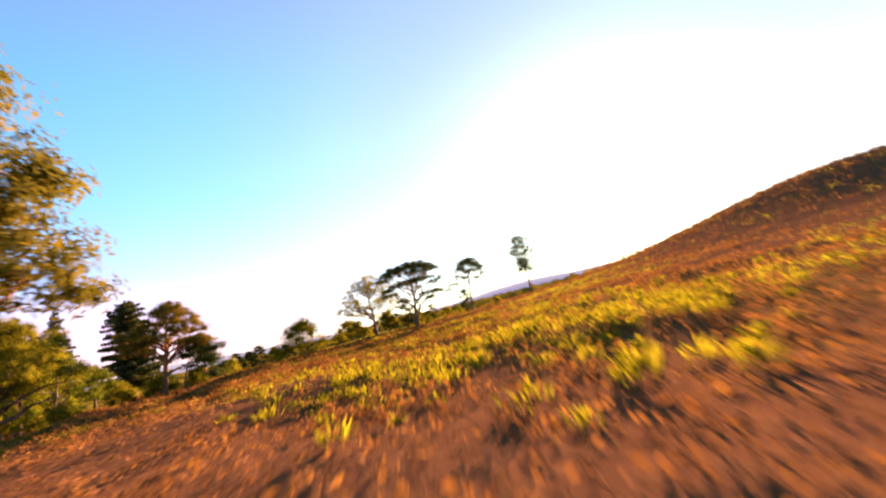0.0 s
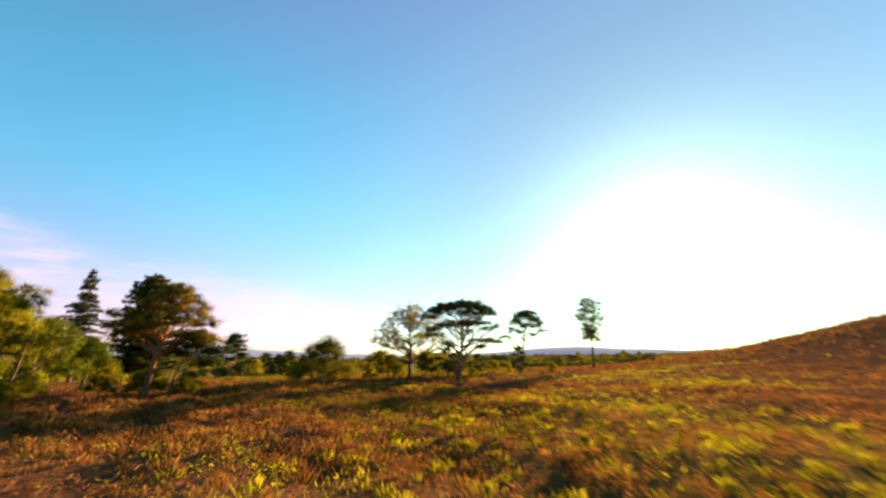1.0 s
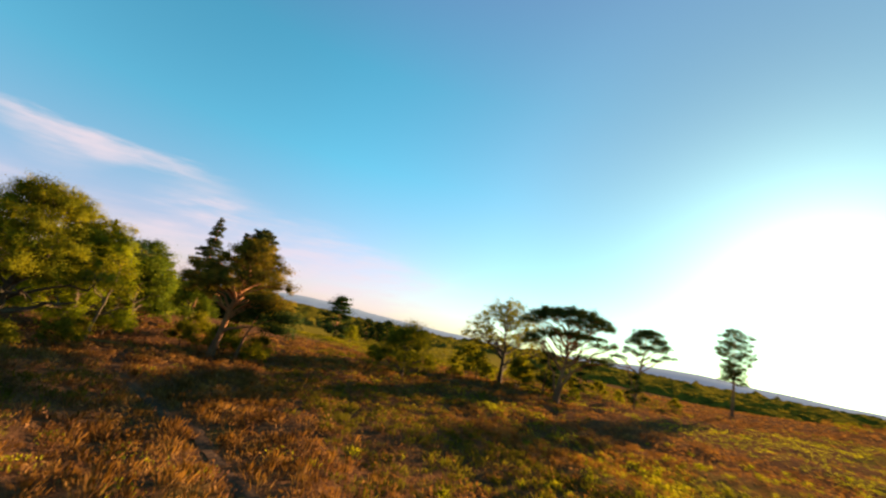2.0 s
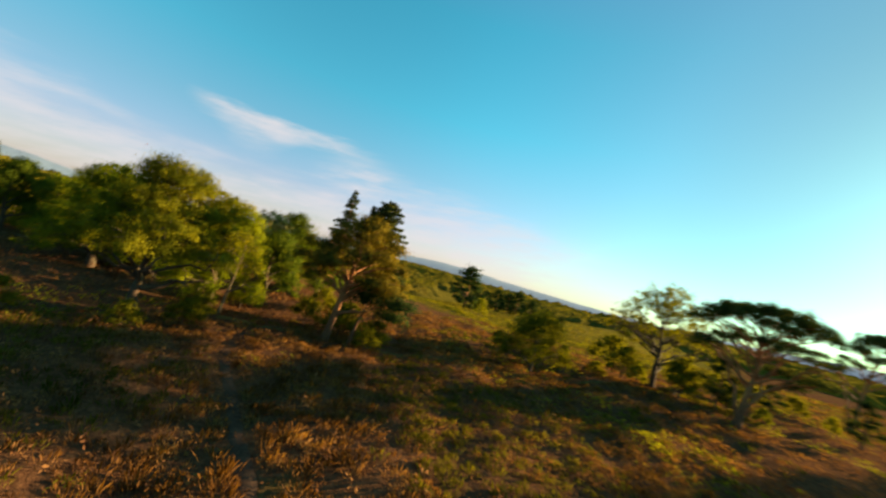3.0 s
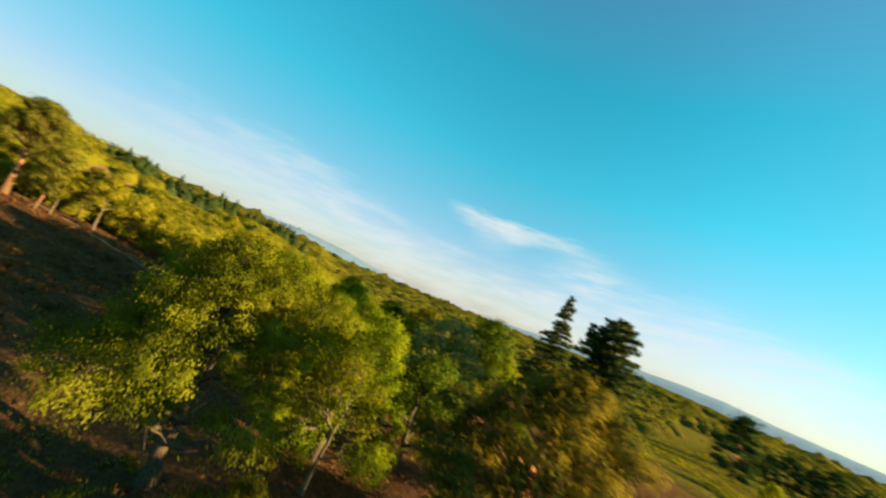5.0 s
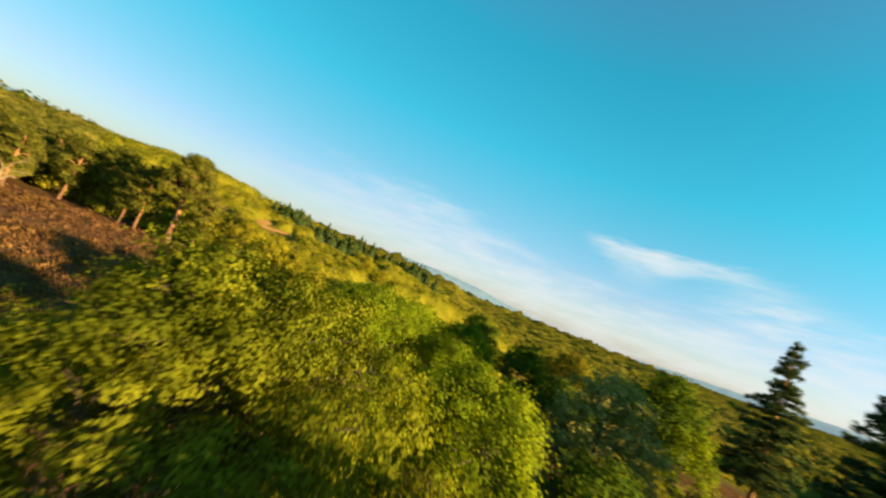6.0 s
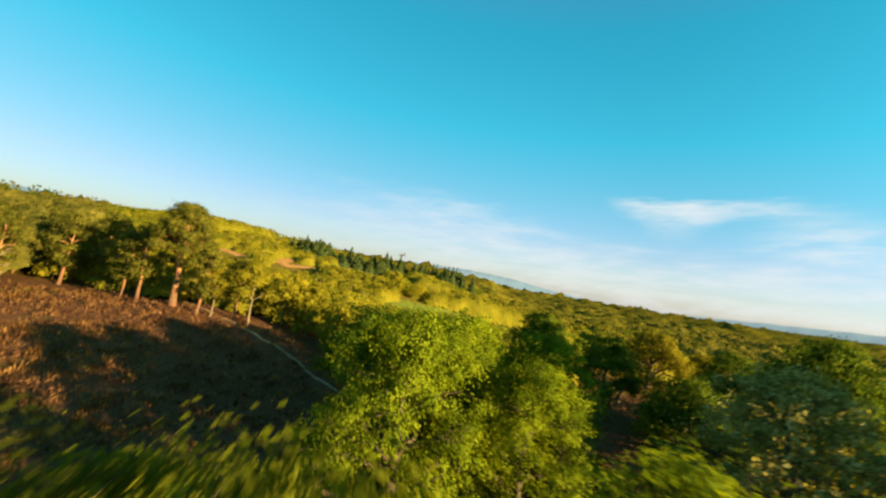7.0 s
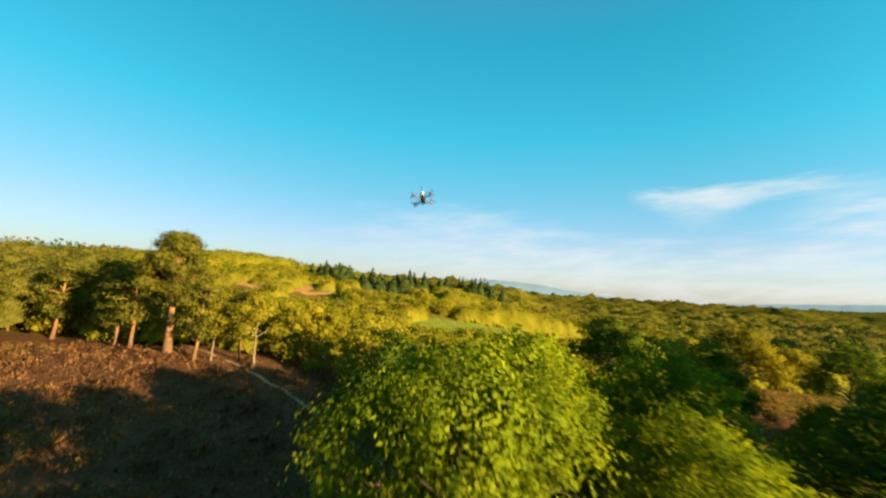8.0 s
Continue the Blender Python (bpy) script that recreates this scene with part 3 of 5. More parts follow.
def hills(name, skyline, far, seed, label, mat=HILL):
    """A long wooded ridge in the distance, as a solid bank. skyline: (bearing, height in degrees) along the crest."""
    r = np.random.default_rng(seed)
    skyline = np.array(sorted(skyline), float)
    deg = np.linspace(skyline[0, 0], skyline[-1, 0], 220)
    a = np.radians(deg)
    el = np.interp(deg, skyline[:, 0], skyline[:, 1])
    for _ in range(6):
        el[1:-1] = (el[:-2] + 2 * el[1:-1] + el[2:]) / 4
    z = 10 + far * np.tan(np.radians(el)) + np.convolve(r.uniform(-3, 3, 220), np.ones(4) / 4, "same")
    rows = []
    for d, k in ((far * 0.82, -0.3), (far * 0.91, 0.55), (far, 1.0), (far * 1.12, 0.1)):
        rows.append(np.c_[-30 - np.sin(a) * d, 40 + np.cos(a) * d, z * k - (8 if k < 0.2 else 0)])
    v = np.stack(rows, 1).reshape(-1, 3)
    i = np.arange(219)[:, None] * 4 + np.arange(3)[None]
    f = np.stack([i, i + 4, i + 5, i + 1], -1).reshape(-1, 4)
    return tagged(put(name, grid_mesh(name, v, f), mat, None, smooth_shade=True), label, "hill", kind="structure")


# far ridges; their blue is haze put into the material, not leaf colour
hills("backdrop_hills", [(64, 0.0), (58, 0.5), (50, 1.0), (43, 1.4), (36, 1.65), (32, 1.6), (28, 1.25), (20, 0.85), (14, 0.65), (6, 0.5), (-2, 0.2)], 2700, 2, "long wooded hills in the distance, tinted blue for air haze")
hills("backdrop_hills", [(12, 0.3), (4, 0.6), (-4, 0.9), (-10, 1.4), (-15, 1.55), (-20, 1.2), (-28, 0.9), (-40, 0.8), (-60, 0.7), (-80, 0.2)], 3300, 1, "long wooded hills in the distance, tinted blue for air haze")
hills("backdrop_hills", [(74, 0.1), (79, 0.6), (84, 1.3), (90, 1.6), (96, 1.5), (104, 1.2), (112, 0.5)], 3200, 5, "hill beyond the woods, tinted pale blue for air haze")
hills("backdrop_hills", [(116, 0.4), (126, 1.4), (136, 2.0), (146, 2.3), (160, 1.8), (200, 1.6), (250, 1.8), (300, 0.8)], 3000, 3, "long wooded hills in the distance, tinted blue for air haze")

hills("backdrop_woods", [(66, 0.0), (56, 0.15), (48, 0.4), (40, 0.6), (34, 0.5), (28, 0.1), (22, -0.3), (18, -0.6)], 1500, 8, "low wooded ridge before the haze-tinted hills", FAR_CANOPY)

# ---- trees of the heath ----
def shifted(lobes, dx, dy, dz=0.0):
    return [(x + dx, y + dy, z + dz, a, b, c) for x, y, z, a, b, c in lobes]


def umbrella(radius, top, drop, n, size, thick, seed=0, lean=(0, 0), under=0, low=0.0):
    """Foliage plates of a flat-topped pine: a bowed roof of overlapping plates, with a few boughs hanging below it."""
    r = np.random.default_rng(seed)
    out = []
    for k in range(n):
        f = math.sqrt((k + 0.4) / n) * 0.86
        a = 2.399963 * k + r.uniform(-0.25, 0.25)
        s = radius * size * r.uniform(0.75, 1.25) * (1.1 - 0.35 * f)
        out.append((math.cos(a) * radius * f + lean[0], math.sin(a) * radius * f + lean[1], top - drop * f**2.2 - r.uniform(0, 0.7), s * 1.15, s, thick * r.uniform(0.7, 1.3)))
    for k in range(under):
        a, f, s = r.uniform(0, 2 * math.pi), r.uniform(0.45, 0.85), radius * size * r.uniform(0.6, 0.95)
        out.append((math.cos(a) * radius * f, math.sin(a) * radius * f, top - drop - r.uniform(0.3, 1.0) * low, s, s * 0.8, thick * 0.7))
    return out


flat_pine = tree("pine_tree", "old flat-topped pine with spreading dark plates on the heath",
    umbrella(8.0, 14.8, 3.8, 28, 0.22, 0.62, 3, (0.3, 0)) + shifted(umbrella(8.6, 11.4, 2.6, 15, 0.17, 0.42, 14), 0.8, 0) + [(6.0, -1.5, 7.2, 2.0, 1.7, 0.6), (3.6, 2.4, 7.6, 1.7, 1.5, 0.55), (4.6, 0.2, 6.2, 1.6, 1.4, 0.5), (-5.4, 0.8, 8.6, 1.6, 1.4, 0.5)], [(0, 0, 0), (0.3, 0, 3), (0.9, 0.1, 8), (0.6, 0.2, 12.8)], 0.46, PINE_BARK, PINE_LEAF,
    34000, 0.34, 0.30, 760, 0.27, -0.3, 0.3, 5, 99, group="pines on the heath", up=0.8, lift=0.06, steep=0.62,
    stems=[((0.2, 0, 1.2), (4.0, 0.8, 11.4), 0.24), ((-0.1, 0.1, 1.0), (-3.6, 0.6, 11.2), 0.22)])
stand(flat_pine, -5.9, 90.8)

umbrella_pine = tree("pine_tree", "tall pine with an umbrella crown and a bare leaning stem",
    shifted(dome(6.8, 17.2, 10.6, 22, 0.28, 0.36, 11), 1.7, 0) + [(-4.2, 0.6, 9.6, 1.9, 1.5, 0.6), (-6.4, -0.4, 8.2, 1.5, 1.3, 0.6), (3.8, 0.4, 10.2, 1.6, 1.4, 0.5)], [(0, 0, 0), (0.6, 0, 6), (1.3, 0.1, 11), (1.7, 0, 15.4)], 0.36, PINE_BARK, PINE_LEAF,
    19000, 0.36, 0.32, 520, 0.26, -0.3, 0.4, 4, 99, group="pines on the heath", up=0.8, lift=0.05, steep=0.8, bare=[((0, 0, 5.2), (-3.2, 0.4, 7.6), 0.14)], stems=[((-0.3, 0.3, 0.3), (-2.6, 0.5, 9.4), 0.22)])
stand(umbrella_pine, 10.6, 130)
slim_pine = tree("pine_tree", "tall slim pine with an upright narrow crown",
    plates(4.7, 20.4, 8.6, 34, 0.42, 21, 0.62), [(0, 0, 0), (0.1, 0, 10), (0.0, 0, 19.6)], 0.36, PINE_BARK, PINE_LEAF,
    17000, 0.40, 0.36, 640, 0.26, -0.4, 0.4, 3, 99, group="pines on the heath", up=0.6)
stand(slim_pine, 32.6, 138)
dark_pine = tree("pine_tree", "small dark pine with low dense boughs",
    plates(2.6, 7.0, 1.8, 9, 0.5, 5, 0.45), [(0, 0, 0), (0.1, 0, 3), (0.2, 0, 6.4)], 0.2, PINE_BARK, DARK_LEAF,
    2600, 0.38, 0.35, 150, 0.25, -0.4, 0.2, 3, 99, group="small pines", up=0.5, heart=0.5)
stand(dark_pine, -8.3, 97)
again(dark_pine, 7.0, 104, 80, 0.85)
again(dark_pine, -2.0, 108, 200, 0.7)

sparse_oak = tree("oak_tree", "spreading oak with thin early leaves and visible branches",
    dome(9.6, 16.4, 4.4, 24, 0.28, 0.85, 4), [(0, 0, 0), (0.1, 0, 2.5), (0.2, 0.1, 6), (-0.3, 0, 10)], 0.5, OAK_BARK, BUSH_LEAF,
    15000, 0.22, 0.32, 460, 0.7, -0.6, 0.2, 18, 99, group="oaks", lift=0.05)
stand(sparse_oak, -16.7, 101.3)

round_bush = tree("willow_bush", "rounded yellow-green willow bush on the heath",
    dome(5.2, 7.9, 1.2, 15, 0.36, 0.8, 8), [(0, 0, 0), (0.1, 0, 1.2), (0, 0.1, 3.5)], 0.25, OAK_BARK, BUSH_LEAF,
    15000, 0.18, 0.42, 520, 0.6, -0.8, 0.15, 6, 99, category="bush", group="bushes", heart=0.35)
stand(round_bush, -26.6, 76.7)
small_bush = tree("willow_bush", "rounded olive-green bush on the heath",
    dome(4.4, 7.4, 1.2, 10, 0.38, 0.85, 9), [(0, 0, 0), (0.1, 0, 1.2), (0, 0.1, 3.5)], 0.22, OAK_BARK, BUSH_LEAF,
    2000, 0.38, 0.5, 220, 0.66, -0.8, 0.15, 4, 99, category="bush", group="bushes", heart=0.4)
stand(small_bush, -30.5, 90, 0, 0.45)
for x, y, a, s in ((-20.5, 98, 50, 0.8), (-12.5, 96.5, 120, 0.75), (-24, 104, 20, 0.9), (-9, 112, 80, 0.6), (-4, 116, 10, 0.55), (2, 120, 150, 0.5),
                   (-33, 80, 140, 0.45), (-22, 88, 10, 0.35), (18, 126, 40, 0.4), (-39.5, 57, 30, 0.5), (-41.5, 44.5, 0, 0.3), (-39.8, 42.5, 80, 0.32), (-50, 52, 30, 0.42), (-54, 50, 110, 0.4), (-44, 56, 200, 0.42), (-41, 59, 20, 0.5), (-48, 61, 90, 0.5), (-42, 33, 60, 0.34), (-38.5, 38.5, 120, 0.28), (-35, 57.5, 10, 0.4), (-33.6, 55.2, 70, 0.3), (-90, 70, 160, 0.75), (-82.5, 64, 40, 0.7), (-86.5, 66.5, 100, 0.72), (-79.5, 65.5, 200, 0.66), (-84, 68.5, 280, 0.7), (-72, 70, 220, 0.6)):
    again(small_bush, x, y, a, s)
fresh_bush = tree("fresh_bush", "bright yellow-green young bush lit from behind",
    dome(2.6, 6.0, 0.8, 9, 0.4, 1.0, 15), [(0, 0, 0), (0, 0, 1.5), (0, 0, 4)], 0.14, OAK_BARK, OAK_FRESH,
    2000, 0.25, 0.38, 160, 0.6, -0.8, 0.15, 5, 99, category="bush", group="bushes", heart=0.5)
stand(fresh_bush, -13.2, 98.5)
for x, y, a, s in ((-7.0, 100, 40, 0.6), (-18, 96, 90, 0.6), (5, 110, 10, 0.5), (-3.2, 99, 70, 0.45), (-28, 92, 30, 0.5), (-72, 140, 50, 1.1)):
    again(fresh_bush, x, y, a, s)

# the leaning pine by the path
fork_pine = tree("pine_tree", "old pine with a forked orange trunk and a broad warm crown",
    shifted(dome(5.7, 11.9, 4.6, 30, 0.225, 0.58, 31), 1.2, 1.1) + [(-3.0, -0.9, 8.4, 1.5, 1.3, 0.8), (-1.8, -2.4, 7.2, 1.3, 1.2, 0.6), (-3.6, 0.6, 6.6, 1.3, 1.2, 0.6)], [(0, 0, 0), (0.35, 0.3, 2.6), (0.6, 0.4, 5.4), (0.9, 0.7, 8.0), (1.1, 0.9, 10.6)], 0.36, PINE_BARK, PINE_GOLD,
    34000, 0.27, 0.25, 560, 0.24, -0.45, 0.3, 6, 99, group="pines on the heath", up=0.5,
    bare=[((0.3, 0.2, 2.4), (3.0, 1.4, 3.6), 0.2), ((0.5, 0.4, 4.2), (-1.2, -1.3, 5.6), 0.12), ((0.9, 0.6, 6.4), (3.0, -1.4, 7.8), 0.13), ((0.8, 0.6, 5.6), (-1.9, 0.8, 6.8), 0.12)])
stand(fork_pine, -36.5, 52.9)
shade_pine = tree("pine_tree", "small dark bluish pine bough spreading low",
    [(1.5, 0.6, 5.2, 2.4, 1.8, 0.9), (3.2, 1.2, 4.6, 2.0, 1.6, 0.8), (0.2, 0.6, 4.4, 1.6, 1.4, 0.9), (2.2, 2.0, 3.4, 2.0, 1.6, 1.0)], [(0, 0, 0), (0.3, 0, 2), (0.9, 0.4, 4.6)], 0.2, PINE_BARK, DARK_LEAF,
    4200, 0.32, 0.35, 240, 0.22, -0.3, 0.2, 4, 99, group="small pines", up=0.6, heart=0.5)
stand(shade_pine, -34.6, 54.2)
def conifer(name, label, radius, top, base, levels, power, droop, dense, r0, bark, leaf, size, group=""):
    """A conifer: a straight stem, whorls of boughs and needle sprays along each bough."""
    ob = empty(name, label, "tree", group)
    put("trunk", grid_mesh("trunk", *tube(np.c_[rng.normal(size=10) * 0.04, rng.normal(size=10) * 0.04, np.linspace(-0.4, top - 0.3, 10)], np.linspace(r0, 0.03, 10), 8)), bark, ob, smooth_shade=True)
    spots = []
    for k in range(levels):
        u = k / levels
        m = 6 if u < 0.7 else 5
        pieces = []
        for j in range(m):
            a = 2 * math.pi * (j / m) + k * 2.4 + rng.uniform(-0.25, 0.25)
            long = max(radius * (1 - u) ** power * rng.uniform(0.52, 1.15), 0.55)
            s = np.linspace(0, 1, 6)
            z = base + (top - 0.4 - base) * u + rng.uniform(-0.5, 0.5) + long * (0.22 * s - droop * s**2)
            line = np.c_[np.cos(a) * long * s, np.sin(a) * long * s, z]
            pieces.append(tube(line, np.linspace(0.05, 0.012, 6) * (0.5 + long / radius), 4))
            n = int(dense * long**1.4) + 14
            t = rng.uniform(0.12, 1.05, n)
            mid = np.stack([np.interp(t, s, line[:, q]) for q in range(3)], 1)
            side = rng.normal(size=n) * 0.20 * long * (1.15 - t) + rng.normal(size=n) * 0.12
            spots.append(mid + np.c_[-np.sin(a) * side, np.cos(a) * side, rng.normal(size=n) * 0.13])
        put("bough_whorl", grid_mesh("bough_whorl", *joined(pieces)), bark, ob)
    spots.append(np.c_[rng.normal(size=(60, 2)) * 0.16, rng.uniform(top - 1.2, top, 60)])
    c = np.concatenate(spots)
    put("crown", grid_mesh("crown", *leaves(c, rng.normal(size=c.shape) * 0.5 + (0, 0, 0.8), size, 0.34, c * (1, 1, 0) / radius + (0, 0, 0.5) + rng.normal(size=c.shape) * 0.2)), leaf, ob, "", True)
    return ob


open_fir = conifer("fir_tree", "tall open fir with tiered boughs and a pointed top", 4.7, 21.8, 4.5, 21, 0.55, 0.22, 34, 0.36, PINE_BARK, FIR_LEAF, 0.48, "firs")
stand(open_fir, -79, 86.4)
dense_fir = conifer("fir_tree", "dense dark conifer with a rounded top", 5.8, 18.2, 2.0, 34, 0.38, 0.1, 34, 0.38, PINE_BARK, FIR_LEAF, 0.52, "firs")
stand(dense_fir, -57.6, 77)
birch = tree("birch_tree", "leaning pale-barked birch with a forked trunk",
    dome(2.8, 8.2, 4.2, 7, 0.42, 0.8, 2), [(0, 0, 0), (0.5, 0.1, 2.5), (0.8, 0.3, 5), (0.6, 0.5, 7.4)], 0.15, PALE_BARK, BUSH_LEAF,
    3200, 0.17, 0.35, 300, 0.6, -0.6, 0.3, 7, 99, group="birches",
    bare=[((0.4, 0.1, 2.2), (3.0, 1.2, 3.6), 0.09), ((0.6, 0.2, 3.2), (-1.4, -0.8, 5.6), 0.1)])
stand(birch, -45.3, 47.6)

# the oaks that the flight passes over
great_oak = tree("oak_tree", "great spreading oak in fresh yellow-green leaf",
    [(x, y * (0.9 if y < 0 else 1.0), z + 0.23 * min(y, 0.0) + 0.16 * min(x, 0.0), a, b, c) for x, y, z, a, b, c in dome(6.0, 12.3, 4.2, 36, 0.255, 0.72, 12) + [(-2.9, 1.9, 11.1, 1.4, 1.3, 0.8), (-1.8, 2.6, 11.2, 1.4, 1.3, 0.8), (-3.8, 0.4, 10.5, 1.4, 1.3, 0.8), (0.8, 4.6, 9.4, 2.0, 1.8, 1.3), (-1.6, 4.4, 9.9, 2.0, 1.8, 1.3), (2.4, 3.4, 8.2, 1.9, 1.7, 1.2), (0.2, 2.2, 10.6, 2.0, 1.9, 1.2), (4.6, -3.4, 6.4, 1.9, 1.8, 1.0), (5.4, -1.2, 7.2, 1.8, 1.7, 1.0), (-0.5, -5.6, 6.2, 1.8, 1.7, 1.0), (5.0, 2.6, 5.4, 1.7, 1.6, 0.9)]], [(0, 0, 0), (-0.3, 0, 1.6), (-0.4, 0.2, 3.6), (0.0, 0, 8.0)], 0.4, OAK_BARK, OAK_LEAF,
    120000, 0.11, 0.25, 1050, 0.62, -0.55, 0.18, 6, 99, group="oaks", lift=0.06,
    bare=[((-0.3, 0.2, 1.9), (2.4, 3.2, 3.4), 0.24), ((-0.3, 0.1, 2.2), (3.8, -0.6, 4.2), 0.2)])
stand(great_oak, -43.4, 40.3)
tall_oak = tree("oak_tree", "leafy oak in bright green spring leaf",
    dome(5.4, 11.2, 1.4, 20, 0.33, 0.8, 23, 6), [(0, 0, 0), (0.1, 0, 2), (0.2, 0.2, 4.5), (0.1, 0, 8)], 0.45, OAK_BARK, OAK_GREEN,
    60000, 0.14, 0.28, 760, 0.62, -0.7, 0.2, 5, 99, group="oaks")
stand(tall_oak, -62.6, 41.6, 0, 1.05)
again(tall_oak, -49.8, 48.6, 210, 1.0)
again(tall_oak, -70.6, 49.6, 70, 0.98)
again(tall_oak, -65.2, 48.2, 150, 0.85)
again(tall_oak, -67.0, 43.6, 300, 1.0)
mid_oak = tree("oak_tree", "leafy oak standing in the wood beside the heath",
    dome(5.6, 11.2, 1.2, 15, 0.36, 0.8, 24, 6), [(0, 0, 0), (0.1, 0, 2), (0.2, 0.2, 4.5), (0.1, 0, 8)], 0.4, OAK_BARK, OAK_GREEN,
    7500, 0.33, 0.42, 380, 0.66, -0.7, 0.2, 4, 99, group="oaks")
stand(mid_oak, -78.5, 44.5, 0, 0.92)
for x, y, a, s in ((-84, 41, 90, 0.8), (-91, 46, 250, 0.8), (-75.5, 49.5, 310, 0.8)):
    again(mid_oak, x, y, a, s)
dark_oak = tree("oak_tree", "shaded oak in darker green leaf",
    dome(5.0, 10.6, 2.4, 14, 0.36, 0.8, 27), [(0, 0, 0), (0.2, 0, 2), (-0.2, 0.2, 4.5), (0.1, 0, 8)], 0.4, OAK_BARK, OAK_DEEP,
    16000, 0.22, 0.36, 420, 0.66, -0.7, 0.2, 4, 99, group="oaks", heart=0.3)
stand(dark_oak, -97.5, 54.5)
for x, y, a, s in ((-91, 61, 60, 0.9), (-106, 84, 200, 0.9), (-77.5, 36.0, 140, 0.9), (-86, 71.5, 10, 0.8), (-50.5, 54.5, 100, 0.86), (-55, 65, 30, 0.66), (-73, 60.5, 30, 0.82), (-79, 74, 70, 1.24)):
    again(dark_oak, x, y, a, s)
for x, y, a, s in ((-84, 76, 40, 0.7), (-93, 80, 250, 0.85), (-76, 76, 160, 0.8)):
    again(mid_oak, x, y, a, s)
blossom_tree = tree("flowering_tree", "rounded tree with pale yellow spring blossom",
    dome(5.6, 10.6, 1.6, 16, 0.36, 0.85, 33, 5), [(0, 0, 0), (0.1, 0, 2), (0.1, 0.1, 4), (0, 0, 7.5)], 0.3, OAK_BARK, YELLOW_LEAF,
    22000, 0.19, 0.34, 420, 0.7, -0.6, 0.25, 4, 99, group="blossoming trees")
stand(blossom_tree, -66.0, 61.8, 0, 1.1)
golden_oak = tree("oak_tree", "golden-green oak with a round crown and short bole",
    dome(7.6, 10.4, 1.6, 26, 0.32, 0.7, 41), [(0, 0, 0), (0.1, 0, 2.2), (0.0, 0.2, 5), (0.1, 0, 8.5)], 0.42, OAK_BARK, GOLD_LEAF,
    24000, 0.25, 0.4, 480, 0.66, -0.6, 0.2, 5, 99, group="oaks", heart=0.3)
stand(golden_oak, -117, 77.5)
again(golden_oak, -138, 98, 90, 0.8)

# a broken snag in the clearing
snag = tree("tree_stump", "tall broken pale tree stump in the clearing", [(0.5, 0.2, 2.7, 0.3, 0.3, 0.3), (-0.2, 0.3, 3.0, 0.2, 0.2, 0.3)],
    [(0, 0, 0), (0.1, 0, 0.9), (0.3, 0.1, 1.9), (0.4, 0.1, 2.6)], 0.34, PALE_BARK, BUSH_LEAF, 0, 0.2, 0.4, 10, twigs=1, fork=0.6, category="stump", group="bare trees")
stand(snag, -102, 67)

# the near pine beside the start
near_pine = tree("pine_tree", "bushy pine close beside the heath path",
    cone(4.3, 18.0, 5.2, 13, 51, 0.75, 0.34), [(0, 0, 0), (0.1, 0, 8), (0.0, 0, 17.4)], 0.34, PINE_BARK, PINE_OLIVE,
    46000, 0.26, 0.28, 620, 0.28, -0.4, 0.15, 4, 99, group="pines on the heath", up=0.5)
stand(near_pine, -12.9, 8.2)

# the big pine at the edge of the wood, and its neighbours
big_pine = tree("pine_tree", "big old pine with a thick orange trunk and domed crown",
    dome(5.0, 16.8, 8.0, 30, 0.3, 0.62, 61) + [(0.8, 2.8, 7.4, 1.6, 1.4, 0.7), (-1.2, -2.6, 6.8, 1.6, 1.4, 0.7)], [(0, 0, 0), (0.3, 0.1, 5), (0.6, 0.2, 10), (0.2, 0.1, 15.6)], 0.52, PINE_BARK, PINE_OLIVE,
    30000, 0.36, 0.36, 620, 0.32, -0.5, 0.4, 4, 99, group="pines by the wood", up=0.5,
    bare=[((0.2, 0.1, 3.6), (1.6, 3.4, 4.6), 0.12), ((0.2, 0.1, 2.6), (1.0, 3.0, 2.4), 0.1), ((0.3, 0.1, 4.4), (2.2, 2.0, 3.4), 0.08)], heart=0.4)
stand(big_pine, -97.4, 2.8, 0, 0.89)
edge_pine = tree("pine_tree", "pine with a bare leaning orange stem at the wood's edge",
    plates(3.8, 12.6, 4.4, 14, 0.45, 71, 0.55, (0.6, 0.4)), [(0, 0, 0), (0.4, 0.1, 4), (0.5, 0.4, 8), (0.7, 0.5, 12)], 0.3, PINE_BARK, PINE_OLIVE,
    4200, 0.5, 0.5, 230, 0.34, -0.3, 0.35, 3, 99, group="pines by the wood", up=0.6, bare=[((0.3, 0, 3.4), (1.8, 1.2, 5.2), 0.08)], heart=0.5)
stand(edge_pine, -99.2, -4.2, 200, 0.85)
for x, y, a, s in ((-101, -8.4, 40, 0.8), (-96.4, 7.2, 120, 0.72), (-99, 11.2, 200, 0.68), (-104.7, -23, 90, 0.9), (-109, -20.5, 300, 0.85), (-97, -25, 20, 0.8), (-106, -15, 260, 0.95), (-91, -29, 140, 0.85),
                   (-101, -31, 10, 0.9), (-110, -30, 70, 0.9), (-84, -31, 170, 0.85), (-115, -25, 330, 0.9), (-76, -34, 300, 0.9), (-118, -40, 210, 0.9), (-106, -42, 110, 0.95), (-95, -40, 50, 0.95)):
    again(edge_pine, x, y, a, s)
